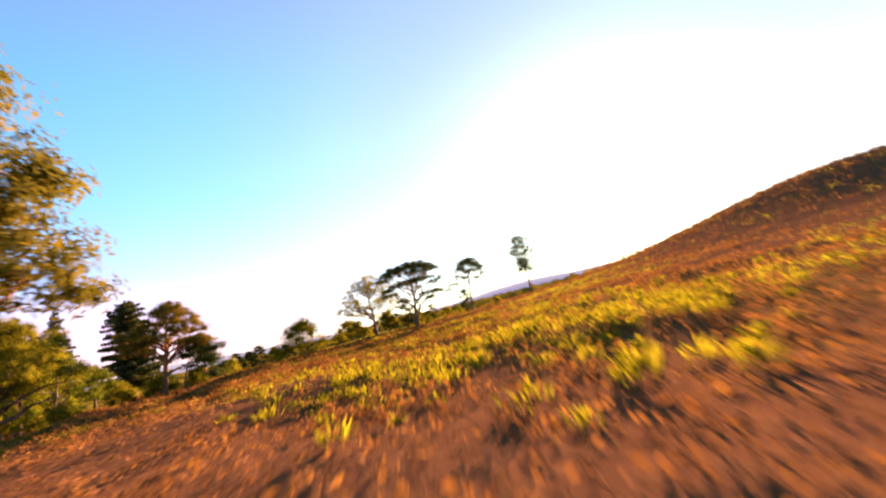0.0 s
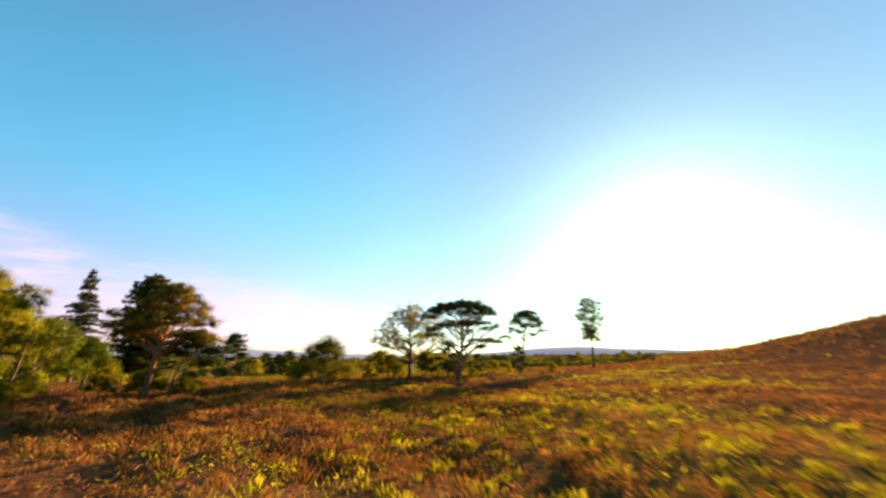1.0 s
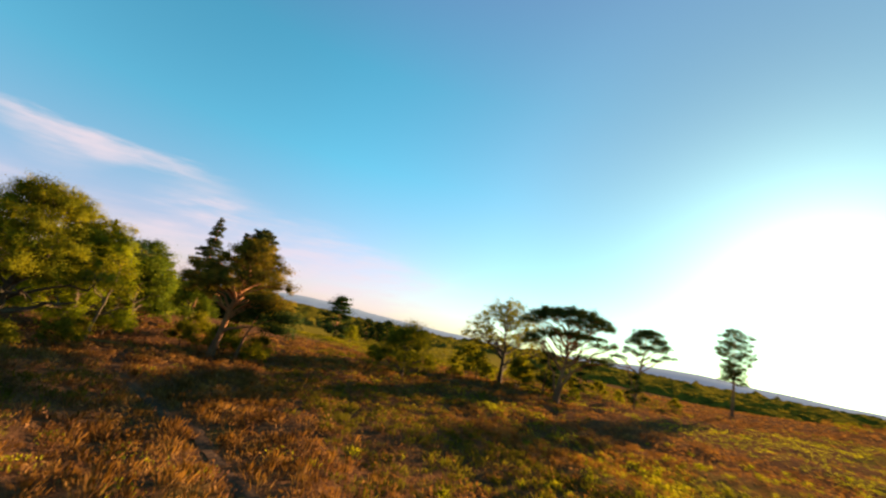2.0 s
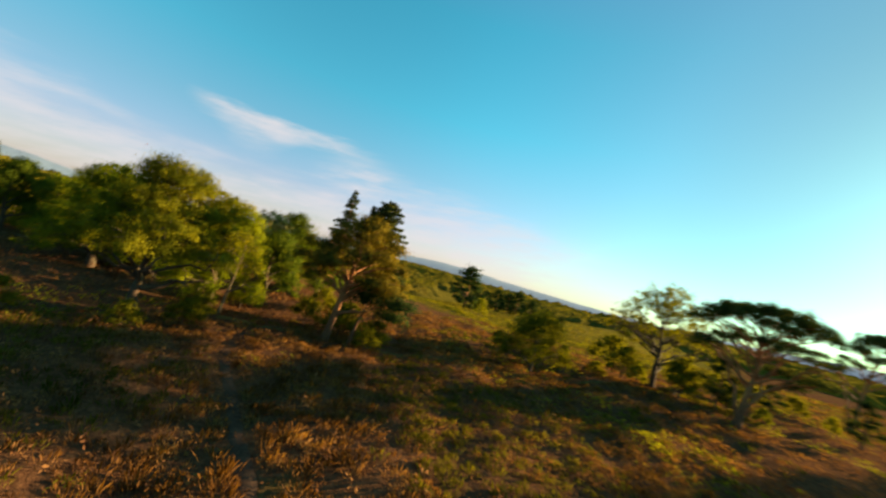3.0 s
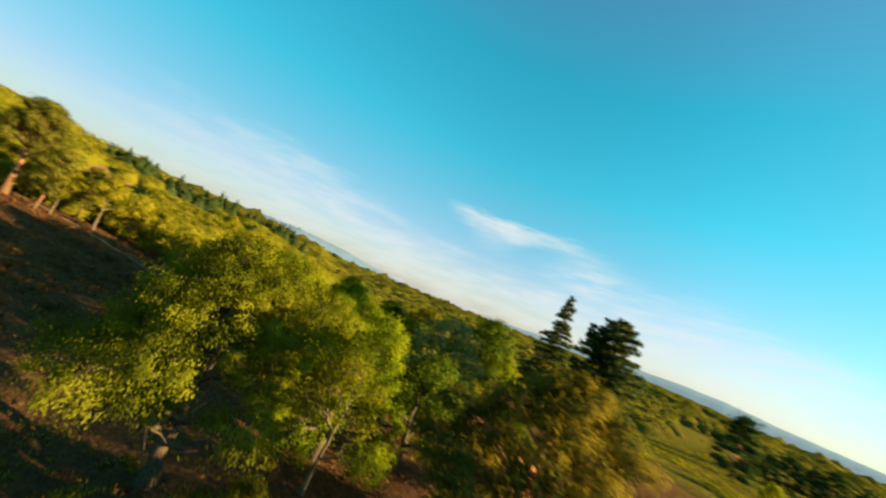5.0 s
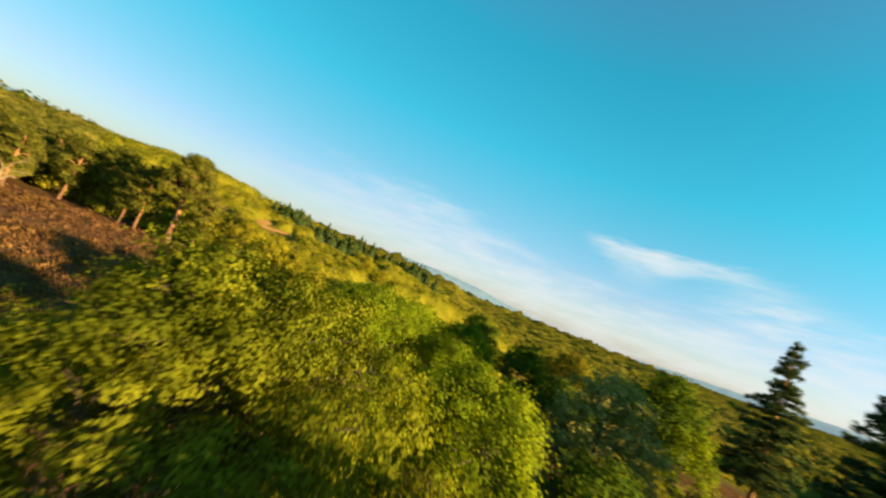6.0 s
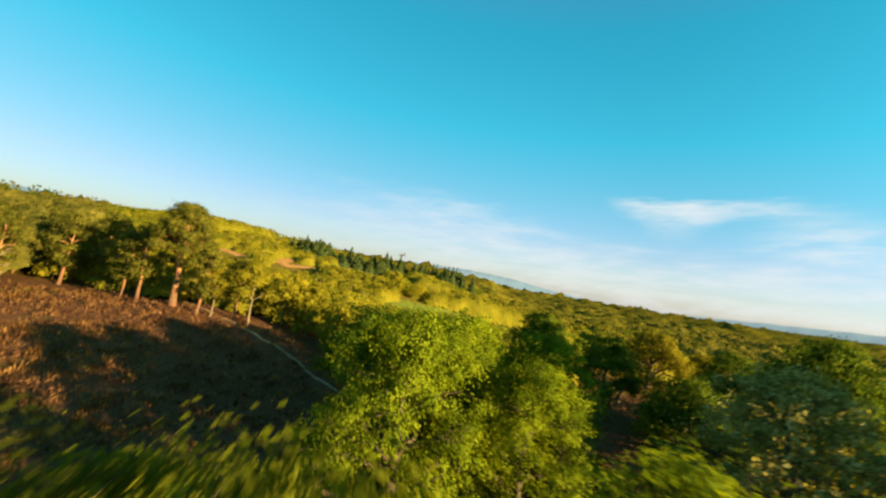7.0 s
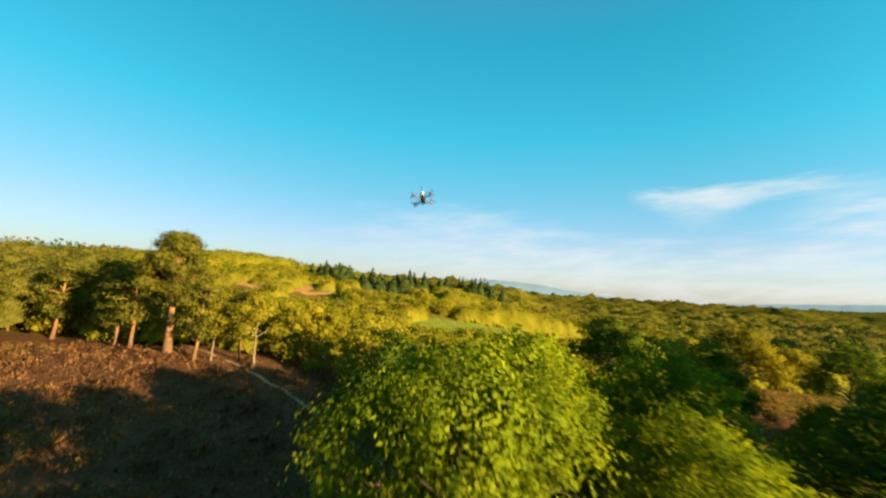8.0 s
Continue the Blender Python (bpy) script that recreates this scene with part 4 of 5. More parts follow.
edge_tree = tree("young_tree", "yellow-green young tree at the edge of the wood",
    dome(3.4, 7.4, 1.0, 11, 0.38, 0.95, 77, 4), [(0, 0, 0), (0.1, 0.1, 1.5), (0.3, 0.1, 3.5), (0.1, 0, 5.6)], 0.15, PALE_BARK, WOOD_LEAF,
    2400, 0.32, 0.42, 220, 0.66, -0.7, 0.2, 5, 99, group="trees by the wood", heart=0.5)
stand(edge_tree, -104.5, 1.5)
for x, y, a, s in ((-107, 10, 40, 0.9), (-104, 16, 90, 1.0), (-101.5, 21, 150, 0.85), (-108, 19, 200, 1.05), (-98, 27, 260, 0.9), (-94, 33, 20, 0.95), (-90, 38, 120, 0.9),
                   (-112, 3, 170, 1.0), (-110, -6, 220, 1.05), (-115, -14, 270, 1.0), (-120, -22, 320, 1.1), (-124, -34, 30, 1.0), (-112, 14, 80, 1.1), (-116, 8, 130, 1.0), (-97, 42, 180, 1.0), (-128, -48, 230, 1.1), (-104, -12.5, 60, 0.75), (-107, -17, 150, 0.8), (-107.5, -26, 330, 0.9), (-112, -19, 300, 0.85)):
    again(edge_tree, x, y, a, s)
slender_tree = tree("slender_tree", "thinly leaved tree with pale limbs at the wood's edge",
    dome(3.2, 9.2, 3.4, 9, 0.3, 0.9, 81), [(0, 0, 0), (0.1, 0, 2), (0.2, 0, 4), (0, 0, 6.5)], 0.18, PALE_BARK, WOOD_LEAF,
    3600, 0.26, 0.4, 200, 0.6, -0.5, 0.25, 14, 99, group="trees by the wood")
stand(slender_tree, -97.6, 14.2, 0, 1.0)
again(slender_tree, -97.5, 8.6, 130, 0.75)
dead_oak = tree("dead_tree", "broken dead oak with pale antler-like limbs on the heath",
    [(1.8, 0.6, 4.2, 0.7, 0.7, 0.7), (-1.6, 0.8, 4.6, 0.7, 0.7, 0.8), (0.4, -1.9, 3.6, 0.8, 0.6, 0.6), (-0.6, 1.9, 3.0, 0.6, 0.7, 0.5), (2.6, -0.8, 2.2, 0.7, 0.6, 0.4), (-2.4, -0.6, 2.0, 0.6, 0.6, 0.4)],
    [(0, 0, 0), (0.1, 0, 1.0), (0.1, 0.1, 1.9), (0, 0, 2.8)], 0.34, DEAD_BARK, BUSH_LEAF, 0, 0.2, 0.4, 10, twigs=5, fork=0.3, group="bare trees", lift=0.2)
stand(dead_oak, -91.5, -19.8, 0, 1.25)
again(slender_tree, -175, 20, 50, 0.9)

# the far dark pines on the meadow
meadow_pine = tree("pine_tree", "dark broad pine standing alone in the meadow",
    plates(7.2, 15.5, 2.0, 24, 0.4, 91, 0.35), [(0, 0, 0), (0.1, 0, 7), (0, 0, 14.6)], 0.4, PINE_BARK, DARK_LEAF,
    4200, 0.6, 0.6, 260, 0.34, -0.4, 0.15, 3, 99, group="meadow pines", up=0.5, heart=0.6)
stand(meadow_pine, -105, 183, 0, 1.2)
for x, y, a, s in ((-125.5, 238, 50, 0.7), (-120, 241, 100, 0.82), (-114, 244, 10, 0.74), (-109, 246, 250, 0.85), (-102, 250, 150, 0.66), (-131, 236, 40, 0.6), (-94, 256, 330, 0.45), (-86, 258, 200, 0.4)):
    again(meadow_pine, x, y, a, s)

# ---- woodland ----
def scatter(n, inside, box, gap):
    """Random spots with room between them."""
    x0, y0, x1, y1 = box
    got, cells = [], set()
    for x, y in zip(rng.uniform(x0, x1, n), rng.uniform(y0, y1, n)):
        key = (int(x // gap), int(y // gap))
        if key in cells or not inside(x, y):
            continue
        cells.add(key)
        got.append((x, y))
    return np.array(got)


def canopy(name, spots, radius, tall, cell, count, size, sheet, mat, label, squat=0.8, foot=0.45, rough=0.3, pointed=False, fringe=False, soften=2, sunk=0.0):
    """The closed roof of a wood: crowns that run into one another, leaf clumps standing out of them, and their stems."""
    r, h = np.asarray(radius)[: len(spots)], np.asarray(tall)[: len(spots)]
    lo, hi = spots.min(0) - 2 * r.max(), spots.max(0) + 2 * r.max()
    nx, ny = ((hi - lo) / cell).astype(int) + 1
    gx, gy = np.meshgrid(lo[0] + np.arange(nx) * cell, lo[1] + np.arange(ny) * cell, indexing="ij")
    gx, gy = gx + rng.uniform(-0.3, 0.3, gx.shape) * cell, gy + rng.uniform(-0.3, 0.3, gx.shape) * cell
    land = height(gx, gy)
    roof = np.full(gx.shape, -1e3)
    at_z = height(spots[:, 0], spots[:, 1])
    outer = np.zeros(len(spots), bool)
    if fringe:
        gap = np.hypot(spots[:, None, 0] - spots[None, :, 0], spots[:, None, 1] - spots[None, :, 1])
        outer = (gap < 9.0).sum(1) < 10
    for (x, y), rr, hh, z in zip(spots[~outer], r[~outer], h[~outer], at_z[~outer]):
        k = int(rr * 1.3 / cell) + 1
        i, j = int((x - lo[0]) / cell), int((y - lo[1]) / cell)
        w = np.s_[max(i - k, 0) : i + k + 1, max(j - k, 0) : j + k + 1]
        d = np.hypot(gx[w] - x, gy[w] - y) / rr
        up = z + hh - rr * squat * (1 - np.sqrt(np.clip(1 - d * d, 0, 1)))
        if pointed:
            up = z + hh * (1 - 0.8 * d)
        up = np.where(d < 1, up, np.where(d < 1.3, z + hh * foot, -1e3))
        roof[w] = np.maximum(roof[w], up)
    # neighbouring crowns run softly into one another and slope down to the ground at the edge of the wood
    tallness = np.where(roof > -500, roof - land, 0.0)
    for _ in range(soften):
        tallness = (4 * tallness + np.roll(tallness, 1, 0) + np.roll(tallness, -1, 0) + np.roll(tallness, 1, 1) + np.roll(tallness, -1, 1)) / 8
    there = tallness > 0.25
    roof = np.where(there, land + tallness - sunk + rng.normal(size=roof.shape) * rough * cell, land - 0.5)
    idx = np.arange(gx.size).reshape(gx.shape)
    quads = np.stack([idx[:-1, :-1], idx[1:, :-1], idx[1:, 1:], idx[:-1, 1:]], -1).reshape(-1, 4)
    held = there.ravel()[quads]
    quads = quads[held.all(1) if fringe else held.any(1)]
    used, quads = np.unique(quads, return_inverse=True)
    verts = np.c_[gx.ravel(), gy.ravel(), roof.ravel()][used]
    if sheet:
        tagged(put(name, grid_mesh(name, verts, quads.reshape(-1, 4)), sheet, None, "", True), label, "woodland", kind="stuff")
    # full leafage on the sides that the flight looks over, thinner where the wood lies far off or behind
    away = np.hypot(spots[:, 0] + 50, spots[:, 1] - 42)
    bearing = np.degrees(np.arctan2(-(spots[:, 0] + 50), spots[:, 1] - 42)) % 360
    thin = np.where((bearing > 152) & (bearing < 312), 0.12, np.where(away > 330, 0.45, 1.0))
    pick = np.repeat(np.arange(len(spots)), (np.where(outer, count * 2.2, count) * thin).astype(int) + 1)
    d = directions(len(pick), -0.35)
    d = np.where(outer[pick][:, None], directions(len(pick), -0.95), d)
    mid = np.c_[spots, at_z + h - r * squat]
    c = mid[pick] + d * np.c_[r, r, r * squat][pick] * rng.uniform(0.92, 1.1, (len(pick), 1))
    if pointed:
        f = rng.uniform(0, 1, (len(pick), 1)) ** 0.6
        level = 1 - 0.8 * f + rng.normal(size=f.shape) * 0.02
        c = np.c_[spots, at_z][pick] + np.c_[unit(d[:, :2] + 1e-6) * f * r[pick, None] * rng.uniform(0.9, 1.35, f.shape), h[pick, None] * level]
    puff = d + rng.normal(size=d.shape) * 0.25
    tint = rng.integers(0, len(mat), len(spots))[pick]
    wide = np.full(len(pick), size)
    for k, m in enumerate(mat):
        sel = tint == k
        if sel.any():
            tagged(put("foliage", grid_mesh("foliage", *leaves(c[sel], d[sel] * 0.5 + rng.normal(size=(sel.sum(), 3)) * 0.75, wide[sel], 0.75, puff[sel], 0.3)), m, None, "", True), "leaf clumps of the " + name.replace("_", " "), "woodland", kind="stuff")
    return verts


def stems(name, spots, tall, thick, mat, label):
    made = []
    for (x, y), h in zip(spots, tall):
        z = float(height(x, y))
        lean = rng.uniform(-0.15, 0.15, 2) * h
        made.append(tube([(x, y, z - 0.3), (x + lean[0] * 0.4, y + lean[1] * 0.4, z + h * 0.4), (x + lean[0], y + lean[1], z + h * 0.8)], [thick, thick * 0.7, thick * 0.4], 5))
    return tagged(put(name, grid_mesh(name, *joined(made)), mat), label, "woodland", kind="stuff")


def hillside(x, y):
    return -262 < x < -132 and -62 < y < 20


def clear_of(x, y, lines, room):
    return all(np.hypot(q[:, 0] - x, q[:, 1] - y).min() > room for q in lines)


def wooded(x, y):
    """Where the near woods stand: past the track, and beyond the oaks."""
    edge = -105.0 if y > -12 else -105 + 0.42 * (y + 12)
    if y > 60:
        edge = -106 - (y - 60) * 0.9
    behind = y < -33 and x < -60 and y < -33 - 0.35 * (x + 100)
    return (x < edge or behind) and math.hypot(x + 119, y - 78) > 19 and not hillside(x, y) and clear_of(x, y, FIELDS, 14.5)


near = scatter(14000, wooded, (-262, -150, -60, 200), 3.7)
dist = np.hypot(near[:, 0] + 50, near[:, 1] - 42)
beside = np.array([not clear_of(x - 0.44 * d, y - 0.9 * d, FIELDS[:1], 15.0) for x, y, d in zip(near[:, 0], near[:, 1], np.full(len(near), 14.0))])
low = np.where(beside | (near[:, 1] > 20) & (near[:, 1] < 80) & (near[:, 0] > -160) & (near[:, 0] < -122), 0.34, np.where((near[:, 1] > -25) & (near[:, 1] <= 14) & (near[:, 0] > -136), 0.62, np.where((near[:, 1] > -25) & (near[:, 1] < 60) & (near[:, 0] > -190), 0.75, 1.0)))
sunny = near[:, 1] > near[:, 0] + 88 + rng.normal(size=len(near)) * 6
k = len(near)
r, h = rng.uniform(2.0, 3.5, k) * low**0.6, rng.uniform(6.2, 8.0, k) * low
close = sunny & (dist < 130)
canopy("near_woods", near[close], r[close], h[close], 0.6, 145, 0.38, CANOPY, (WOOD_LEAF, WOOD_LEAF, OAK_FRESH, OAK_LEAF), "yellow-green spring wood of young trees", 0.7, 0.7, fringe=True, soften=5, sunk=0.35)
wide = sunny & ~close
canopy("near_woods", near[wide], r[wide] * 1.15, h[wide], 1.0, 92, 0.49, CANOPY, (WOOD_LEAF, WOOD_LEAF, OAK_LEAF, OAK_FRESH), "mixed yellow-green spring woodland", 0.7, 0.7, fringe=True, soften=5, sunk=0.35)
dim = ~sunny
canopy("pine_wood", near[dim], r[dim], h[dim] + rng.uniform(0, 2.5, dim.sum()), 1.0, 70, 0.46, PINE_CANOPY, (PINE_OLIVE, PINE_GOLD, BUSH_LEAF, PINE_OLIVE), "brownish-green mixed pine wood behind the heath", 0.8, 0.7, fringe=True)
edge = near[(near[:, 0] > -118) & (near[:, 1] > -14) & (near[:, 1] < 50)]
stems("slim_stems", edge, rng.uniform(3.5, 6, len(edge)), 0.09, PALE_BARK, "slim pale stems at the edge of the wood")
trunks = near[dim & (dist < 125)]
stems("pine_stems", trunks, rng.uniform(6, 8.5, len(trunks)), 0.16, PINE_BARK, "orange stems standing in the pine wood")

def before_sand(x, y, steps):
    """Whether a spot lies down the slope from a sand bank."""
    return not all(clear_of(x - 0.93 * d, y - 0.36 * d, SAND_BANKS, 4.0) for d in steps)


scrub = scatter(7000, lambda x, y: hillside(x, y) and not before_sand(x, y, (0, 4, 8)), (-262, -62, -132, 20), 2.7)
k = len(scrub)
kept_low = np.array([0.35 if before_sand(x, y, (12, 17, 22, 27)) else 1.0 for x, y in scrub])
canopy("hill_scrub", scrub, rng.uniform(1.3, 2.5, k) * kept_low**0.4, rng.uniform(1.8, 4.2, k) * kept_low, 0.7, 112, 0.41, CANOPY, (WOOD_LEAF, WOOD_LEAF, OAK_FRESH, GOLD_LEAF), "yellow-green scrub on the sandy hillside", 0.7, 0.6, soften=3, sunk=0.5)
slim = scrub[(kept_low == 1.0) & (rng.uniform(0, 1, k) < 0.10)]
stems("slim_stems", slim, rng.uniform(3.5, 5.5, len(slim)), 0.11, DEAD_BARK, "slim sunlit stems among the hillside scrub")
u = rng.uniform(0, 1, 130) ** 0.9
conifers = np.c_[-212 - 36 * u + rng.uniform(-8, 8, 130), -32 + 74 * u + rng.uniform(-8, 8, 130)]
rise = np.clip(20.0 - 3.0 * u + rng.uniform(-7.0, 2.5, 130) - height(conifers[:, 0], conifers[:, 1]), 4, 18)
canopy("conifer_belt", conifers, rng.uniform(1.6, 3.4, 130), rise, 0.6, 300, 0.7, FIR_CANOPY, (FIR_LEAF, PINE_LEAF), "belt of tall conifers along the hilltop", 2.4, 0.2, 0.7, True)
east = scatter(1500, lambda x, y: 3.0 < height(x, y) < 23.0 and x > 45, (40, 40, 215, 215), 5.5)
canopy("hill_scrub", east, rng.uniform(0.8, 2.2, len(east)), rng.uniform(0.5, 1.8, len(east)), 0.7, 90, 0.36, None, (BUSH_LEAF, HEATHER, BRACKEN), "low scrub and heather on the hill", 0.6, 0.2)
rows = np.array([(x, 126 + 12 * int(k) + 0.12 * x + 3.0 * math.sin(0.06 * x + k) + rng.uniform(-1.0, 1.0)) for k, x in zip(rng.integers(0, 6, 420), rng.uniform(-130, -20, 420)) if math.sin(0.11 * x + 2.1 * k) > -0.5])
canopy("meadow_scrub", rows, rng.uniform(0.7, 1.5, 420), rng.uniform(0.3, 0.9, 420), 0.7, 40, 0.34, None, (WOOD_LEAF, OAK_LEAF, GRASS), "rows of low scrub across the green meadow", 0.5, 0.3)


def far_wood(x, y):
    r, yaw = math.hypot(x + 30, y - 40), math.degrees(math.atan2(-(x + 30), y - 40))
    if r < 240 or (-38 < yaw < 36 and r < 620):
        return False
    if x > -262 and y < 200 and x < -60 and y > -150:
        return False
    return (r > 420 or yaw > 30 or yaw < -60) and clear_of(x, y, FIELDS, 10.0)


far = scatter(14000, far_wood, (-900, -700, 600, 1000), 8.6)
dist = np.hypot(far[:, 0] + 30, far[:, 1] - 40)
bearing = np.degrees(np.arctan2(-(far[:, 0] + 52), far[:, 1] - 42)) % 360
piny = (bearing > 131 + rng.normal(size=len(far)) * 4) & (bearing < 300) | (bearing < 64 + rng.normal(size=len(far)) * 7)
inner, outer = far[(dist < 470) & ~piny], far[(dist >= 470) & ~piny]
k, m, q = len(inner), len(outer), int(piny.sum())
canopy("pine_country", far[piny], rng.uniform(4.2, 7.6, q), rng.uniform(8, 12.5, q), 4.6, 46, 1.35, PINE_CANOPY, (PINE_OLIVE, BUSH_LEAF, PINE_GOLD, GOLD_LEAF, DARK_LEAF), "brownish-green mixed woodland across the valley", 0.7, 0.66, sunk=1.0)
canopy("far_woods", inner, rng.uniform(4.6, 8.0, k), rng.uniform(8.2, 11.2, k), 3.2, 84, 1.22, FAR_CANOPY, (WOOD_LEAF, OAK_LEAF, BUSH_LEAF, GOLD_LEAF, PINE_GOLD, OAK_DEEP), "mixed woodland across the valley", 0.7, 0.7, sunk=1.0)
canopy("far_woods", outer, rng.uniform(4.8, 8.5, m), rng.uniform(8, 12.5, m), 6.0, 20, 1.7, FAR_CANOPY, (PINE_GOLD, PINE_LEAF, PINE_OLIVE), "far mixed woodland across the valley", 0.5, 0.88, 0.2)
last = scatter(4000, lambda x, y: 850 < math.hypot(x + 30, y - 40) < 2600, (-2600, -2000, 2000, 2600), 34.0)
k = len(last)
canopy("distant_woods", last, rng.uniform(17, 30, k), rng.uniform(11, 17, k), 24.0, 6, 5.0, FAR_CANOPY, (PINE_LEAF, FIR_LEAF), "distant wooded plain", 0.4)


# ---- heather, bracken and grass ----
def tufts(name, spots, blades, tall, wide, mat, label, spread):
    """Low tufts of narrow blades over the ground."""
    spots = np.asarray(spots, float)
    n = len(spots)
    z = height(spots[:, 0], spots[:, 1])
    root = np.repeat(np.c_[spots, z], blades, 0)
    m = len(root)
    a = rng.uniform(0, 2 * np.pi, m)
    out = np.c_[np.cos(a), np.sin(a), np.zeros(m)]
    size = np.repeat(rng.uniform(0.6, 1.3, n), blades)[:, None]
    off = rng.uniform(0, 1, (m, 1))
    root = root + out * off * spread * size + np.array((0, 0, 1)) * (0.45 * tall * size * (1 - off**2) - 0.08)
    lean = rng.uniform(0.15, 0.85, (m, 1))
    h = tall * size * rng.uniform(0.6, 1.2, (m, 1))
    tip = root + out * lean * h + np.array((0, 0, 1)) * h
    side = np.c_[-out[:, 1], out[:, 0], np.zeros(m)] * wide * size * rng.uniform(0.6, 1.3, (m, 1))
    mid = (root + tip) / 2 + np.array((0, 0, 0.12)) * h
    v = np.stack([root, mid + side, tip, mid - side], 1).reshape(-1, 3)
    puff = np.repeat(unit(out * (0.25 + 0.75 * off) + (0, 0, 0.55) + rng.normal(size=(m, 3)) * 0.15), 4, 0)
    return tagged(put(name, grid_mesh(name, v, np.arange(4 * m).reshape(-1, 4), puff), mat), label, "heath plants", kind="stuff")


def patchy(x, y, s, seed):
    return np.sin(x * s + 1.7 * np.sin(y * s * 0.7 + seed)) + np.sin(y * s * 1.3 + 1.9 * np.sin(x * s * 0.6 + 2 * seed)) + 0.6 * np.sin((x + y) * s * 2.3 + seed)


def open_heath(n, box):
    x0, y0, x1, y1 = box
    p = np.c_[rng.uniform(x0, x1, n), rng.uniform(y0, y1, n)]
    return p[(p[:, 0] > -101)]


def off_paths(p):
    """Keeps the trodden paths clear."""
    keep = np.ones(len(p), bool)
    for q in TRODDEN:
        keep &= np.hypot(p[:, 0:1] - q[None, :, 0], p[:, 1:2] - q[None, :, 1]).min(1) > 0.5
    return p[keep]


def hummocks(name, spots, count, wide, tall, size, mat, label, narrow=0.5, upright=0.0):
    """Low rounded cushions of sprigs over the ground."""
    n = len(spots)
    each = rng.uniform(0.7, 1.15, n) * (0.5 + 0.95 * smooth(-1.6, 1.8, patchy(spots[:, 0], spots[:, 1], 1.5, 1.3)))
    root = np.repeat(np.c_[spots, height(spots[:, 0], spots[:, 1]) - 0.05], count, 0)
    scale = np.repeat(each, count)[:, None]
    d = directions(n * count, 0.0)
    c = root + d * (wide, wide, tall) * scale * rng.uniform(0.8, 1.15, (n * count, 1))
    facing = d * (1 - upright) + rng.normal(size=d.shape) * (0.45, 0.45, 0.45 * (1 - upright))
    return tagged(put(name, grid_mesh(name, *leaves(c, facing, size * scale[:, 0], narrow, d + (0, 0, 0.15))), mat), label, "heath plants", kind="stuff")


near = np.concatenate([open_heath(8200, (-42, -4, 30, 75)), open_heath(5200, (-100, -30, -40, 36)), open_heath(2600, (-100, 36, -42, 75)), open_heath(5500, (-60, 60, 60, 130)), open_heath(3000, (20, 0, 130, 130))])
near = off_paths(near)
x, y = near[:, 0], near[:, 1]
which = patchy(x, y, 0.13, 0.6) + rng.normal(size=len(near)) * 0.6 + 0.7 + 1.0 * (x < -50) + 0.4 * ((x > -25) & (y < 34))
for cx, cy, rx, ry, much in ((5, 22, 8, 10, 2.9), (14, 40, 9, 10, 2.2), (20, 96, 26, 26, 2.2), (-17, 43, 6, 5, 1.0), (-11, 36, 7, 5, 0.7), (-24, 54, 9, 8, 0.6), (-33, 66, 10, 10, 0.2), (-62, 122, 24, 24, 1.4)):
    which = which - much * np.exp(-((x - cx) / rx) ** 2 - ((y - cy) / ry) ** 2)
close = (x > -40) & (x < 16) & (y < 62)
for here, fine, count in ((close, 0.6, 2.4), (~close, 1.0, 1.0)):
    hummocks("heather", near[(which > -0.1) & here], int(9 * count), 0.6, 0.46, 0.235 * fine, HEATHER, "brown heather over the heath")
    hummocks("bracken", near[(which <= -0.1) & (which > -0.8) & here], int(11 * count), 0.55, 0.5, 0.24 * fine, BRACKEN, "dry orange bracken over the heath", 0.4, 0.5)
    hummocks("grass_tufts", near[(which <= -0.8) & here], int(10 * count), 0.5, 0.42, 0.235 * fine, GRASS, "yellow-green shoots and grass over the heath", 0.35, 0.6)
shoots = []
for cx, cy, spread, k in ((-1, 15, 2.6, 60), (4, 13, 2.4, 50), (-5, 20, 2.6, 50), (8, 20, 4.0, 80), (3, 26, 4.0, 60), (-7, 30, 2.0, 24), (-4, 42, 5.0, 60), (2, 50, 6.0, 80), (12, 34, 5.0, 70), (14, 60, 8.0, 90), (3, 8, 1.4, 12)):
    shoots.append(rng.normal(size=(k, 2)) * spread + (cx, cy))
shoots = off_paths(np.concatenate(shoots))
tufts("fern_shoots", shoots, 30, 0.34, 0.032, GRASS, "bright green young fern shoots over the heath", 0.34)
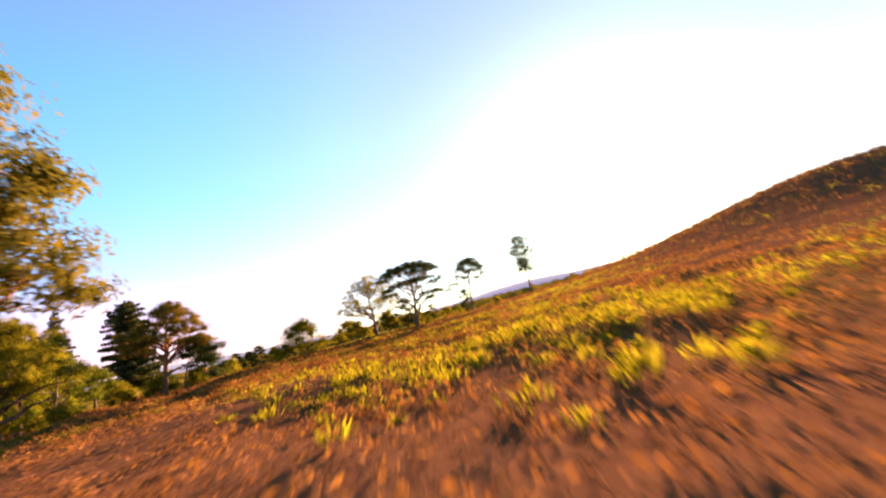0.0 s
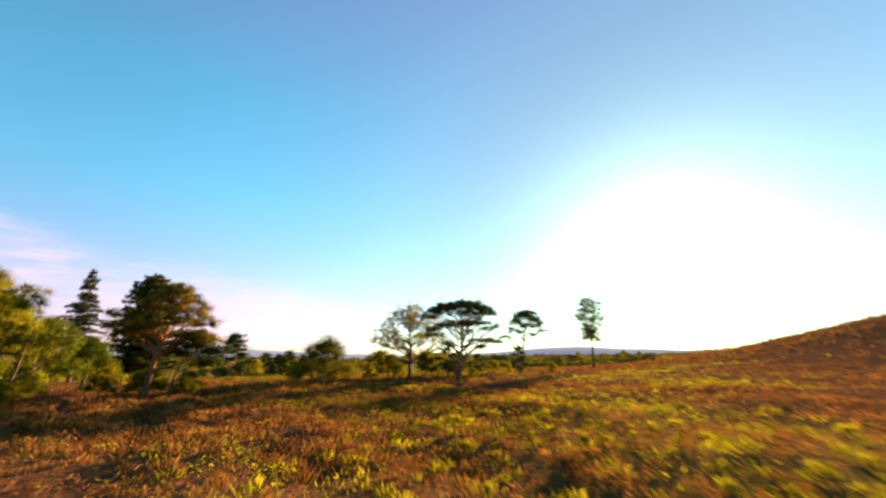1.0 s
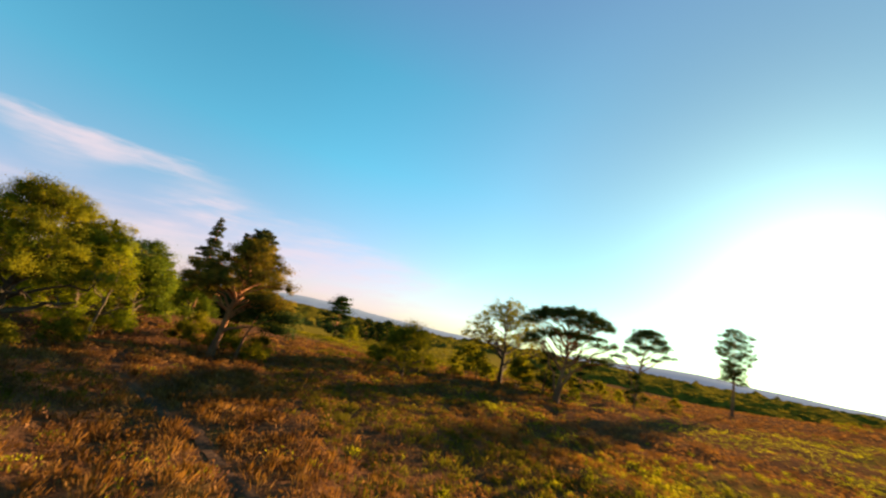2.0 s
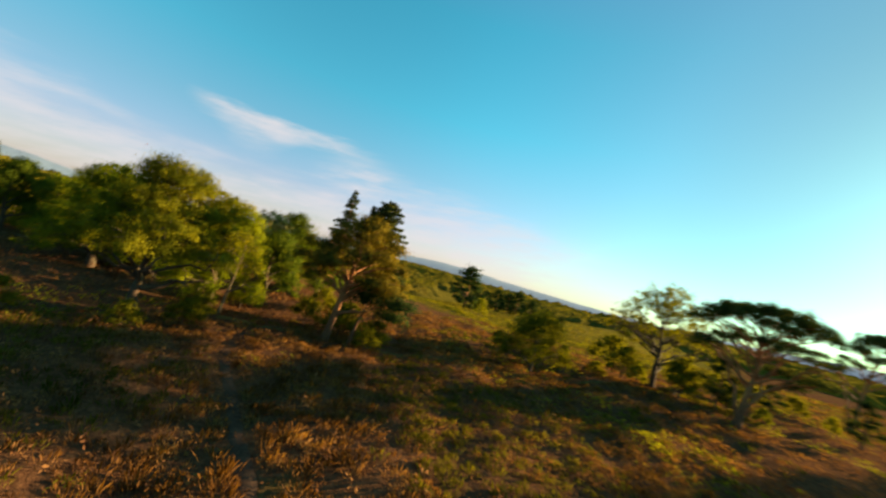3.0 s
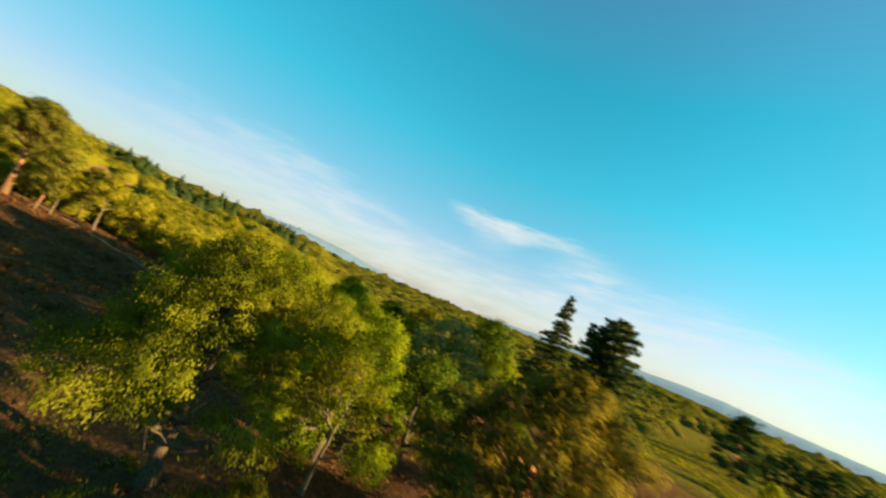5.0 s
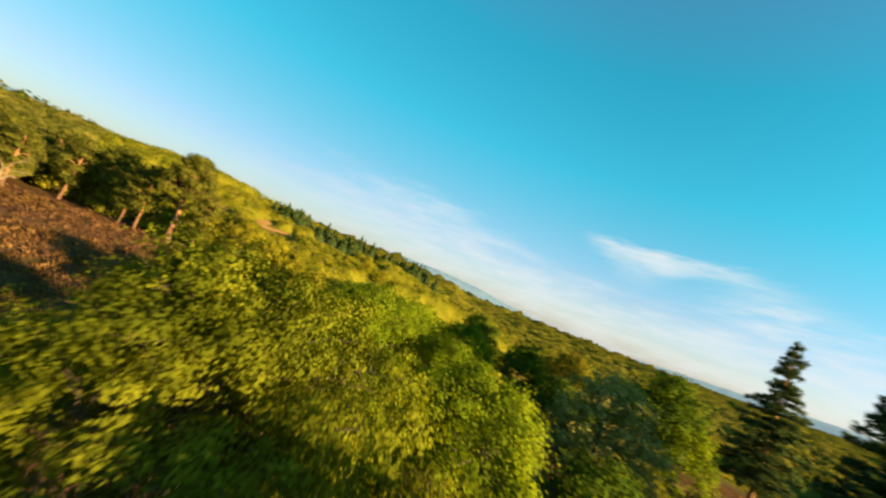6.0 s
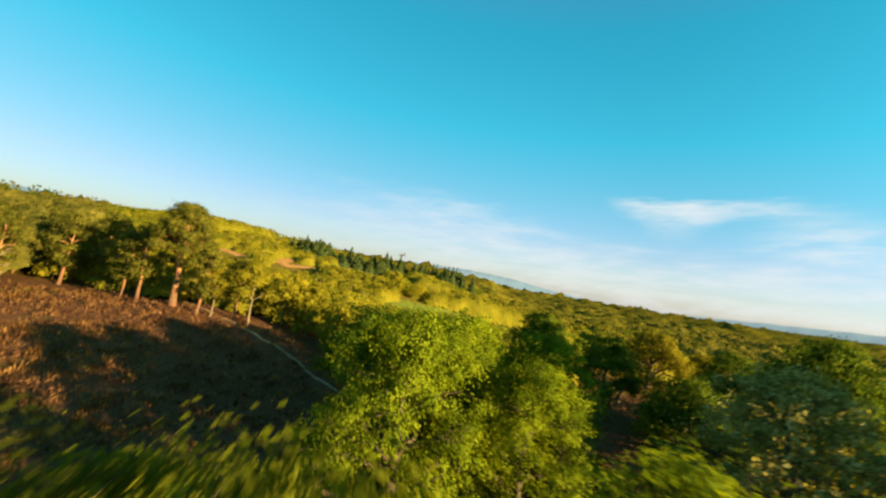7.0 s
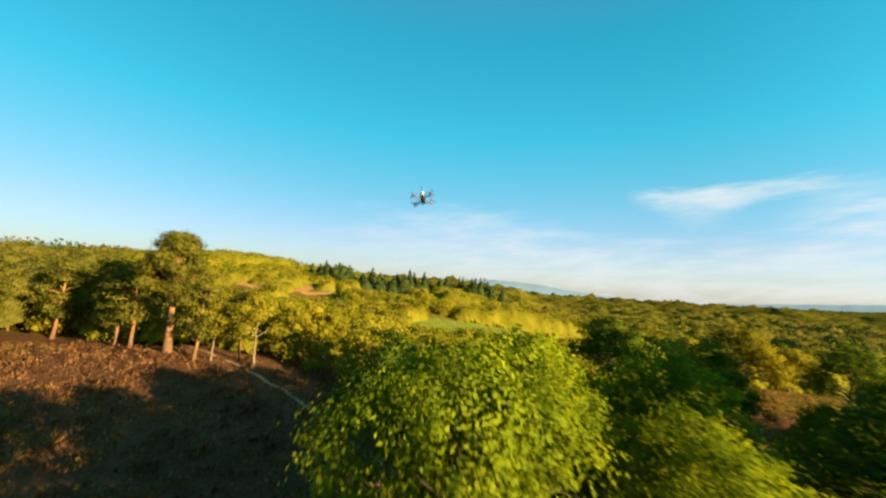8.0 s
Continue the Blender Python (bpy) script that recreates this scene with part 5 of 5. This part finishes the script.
# tussocks that stand up out of the heather: beside the path and, sparser, beyond it and before the big pine
for box, many, blades, tall, wide, spread, grassy in (((-46, 23, 6, 68), 5400, 26, 0.34, 0.024, 0.38, -0.5), ((-58, 58, 0, 112), 3000, 16, 0.40, 0.045, 0.55, -1.0), ((-101, -24, -52, 36), 2600, 18, 0.42, 0.048, 0.55, -9.0)):
    spots = off_paths(open_heath(many, box))
    rim = np.minimum(np.minimum(spots[:, 0] - box[0], box[2] - spots[:, 0]), np.minimum(spots[:, 1] - box[1], box[3] - spots[:, 1]))
    spots = spots[rim > rng.uniform(0, 9, len(spots))]
    kind = patchy(spots[:, 0], spots[:, 1], 0.17, 0.9) + rng.normal(size=len(spots)) * 0.7
    tufts("bracken_tussocks", spots[kind > 0.5], blades, tall, wide, BRACKEN, "dry orange bracken tussocks over the heath", spread)
    tufts("heather_tussocks", spots[(kind <= 0.5) & (kind > grassy)], blades, tall * 0.8, wide, HEATHER, "brown heather tussocks over the heath", spread)
    if grassy > -5:
        tufts("grass_tussocks", spots[kind <= grassy], blades, tall * 0.9, wide, MEADOW, "olive-green grass tussocks over the heath", spread)
outer = np.c_[rng.uniform(-5, 150, 3000), rng.uniform(115, 240, 3000)]
hummocks("heather", outer, 8, 1.1, 0.5, 0.5, HEATHER, "brown heather over the far heath")
beyond = np.c_[rng.uniform(-190, 160, 3200), rng.uniform(205, 400, 3200)]
glade = np.c_[rng.uniform(-132, -92, 1500), rng.uniform(54, 100, 1500)]
hummocks("heather", glade, 9, 0.8, 0.45, 0.30, HEATHER, "brown heather in the glade by the snag")
hummocks("meadow_grass", beyond, 6, 2.0, 0.8, 0.9, MEADOW, "rough yellow-green grass beyond the meadow", 0.5, 0.4)
meadow = np.c_[rng.uniform(-130, 20, 6400), rng.uniform(114, 210, 6400)]
hummocks("meadow_grass", meadow, 7, 0.9, 0.5, 0.42, MEADOW, "bright yellow-green meadow grass", 0.4, 0.5)

# ---- the flying quadcopter ----
def drone():
    ob = empty("quadcopter", "small black quadcopter with pink motors and red body", "drone")
    bm = bmesh.new()
    bmesh.ops.create_cube(bm, size=1.0, matrix=Matrix.Diagonal((0.045, 0.15, 0.012, 1)))
    bmesh.ops.bevel(bm, geom=bm.edges[:], offset=0.003, segments=2, affect="EDGES")
    part("frame_plate", bm, CARBON, ob)
    bm = bmesh.new()
    bmesh.ops.create_cube(bm, size=1.0, matrix=pose(0, 0, 0.022) @ Matrix.Diagonal((0.034, 0.085, 0.026, 1)))
    bmesh.ops.bevel(bm, geom=bm.edges[:], offset=0.005, segments=2, affect="EDGES")
    part("body", bm, RED, ob)
    bm = bmesh.new()
    bmesh.ops.create_cube(bm, size=1.0, matrix=pose(0, -0.005, 0.052) @ Matrix.Diagonal((0.036, 0.078, 0.032, 1)))
    bmesh.ops.bevel(bm, geom=bm.edges[:], offset=0.006, segments=2, affect="EDGES")
    battery = part("battery", bm, BATTERY, ob, "cream battery pack")
    bm = bmesh.new()
    bmesh.ops.create_cube(bm, size=1.0, matrix=pose(0, -0.005, 0.069) @ Matrix.Diagonal((0.039, 0.018, 0.003, 1)))
    part("strap", bm, CARBON, battery)
    bm = bmesh.new()
    bmesh.ops.create_cone(bm, segments=14, radius1=0.012, radius2=0.010, depth=0.02, cap_ends=True, matrix=pose(0, 0.082, 0.024, 90))
    part("lens", bm, LENS, ob)
    bm = bmesh.new()
    bmesh.ops.create_cone(bm, segments=8, radius1=0.0025, radius2=0.0015, depth=0.07, cap_ends=True, matrix=pose(0, -0.085, 0.045, 35))
    bmesh.ops.create_cone(bm, segments=10, radius1=0.006, radius2=0.006, depth=0.016, cap_ends=True, matrix=pose(0, -0.106, 0.075, 35))
    part("antenna", bm, CARBON, ob)
    for k, (sx, sy2) in enumerate(((1, 1), (1, -1), (-1, 1), (-1, -1))):
        x, y = 0.088 * sx, 0.082 * sy2
        v, f = tube([(0.015 * sx, 0.03 * sy2, 0), (x * 0.6, y * 0.7, -0.001), (x, y, 0)], [0.009, 0.008, 0.010], 6)
        arm = put("arm", grid_mesh("arm", v, f), CARBON, ob)
        bm = bmesh.new()
        bmesh.ops.create_cone(bm, segments=16, radius1=0.015, radius2=0.013, depth=0.022, cap_ends=True, matrix=pose(x, y, 0.014))
        bmesh.ops.bevel(bm, geom=bm.edges[:], offset=0.002, segments=1, affect="EDGES")
        part("motor", bm, MOTOR, arm, "pink metal motor")
        bm = bmesh.new()
        for a in (20, 140, 260):
            m = pose(x, y, 0.029, 0, 12, a + 37 * k)
            vs = [bm.verts.new(m @ Vector(p)) for p in ((0.004, -0.003, 0), (0.03, -0.008, 0.001), (0.062, -0.004, 0), (0.062, 0.003, 0), (0.03, 0.007, 0.001), (0.004, 0.004, 0))]
            low = [bm.verts.new(q.co - Vector((0, 0, 0.0012))) for q in vs]
            bm.faces.new(vs)
            bm.faces.new(low[::-1])
            for i in range(6):
                bm.faces.new((vs[i], low[i], low[(i + 1) % 6], vs[(i + 1) % 6]))
        bmesh.ops.create_cone(bm, segments=10, radius1=0.005, radius2=0.004, depth=0.008, cap_ends=True, matrix=pose(x, y, 0.030))
        part("propeller", bm, PROP, arm)
    return ob


quad = drone()
quad.matrix_basis = pose(-56.10, 41.62, 13.69, -20, -12, 100)
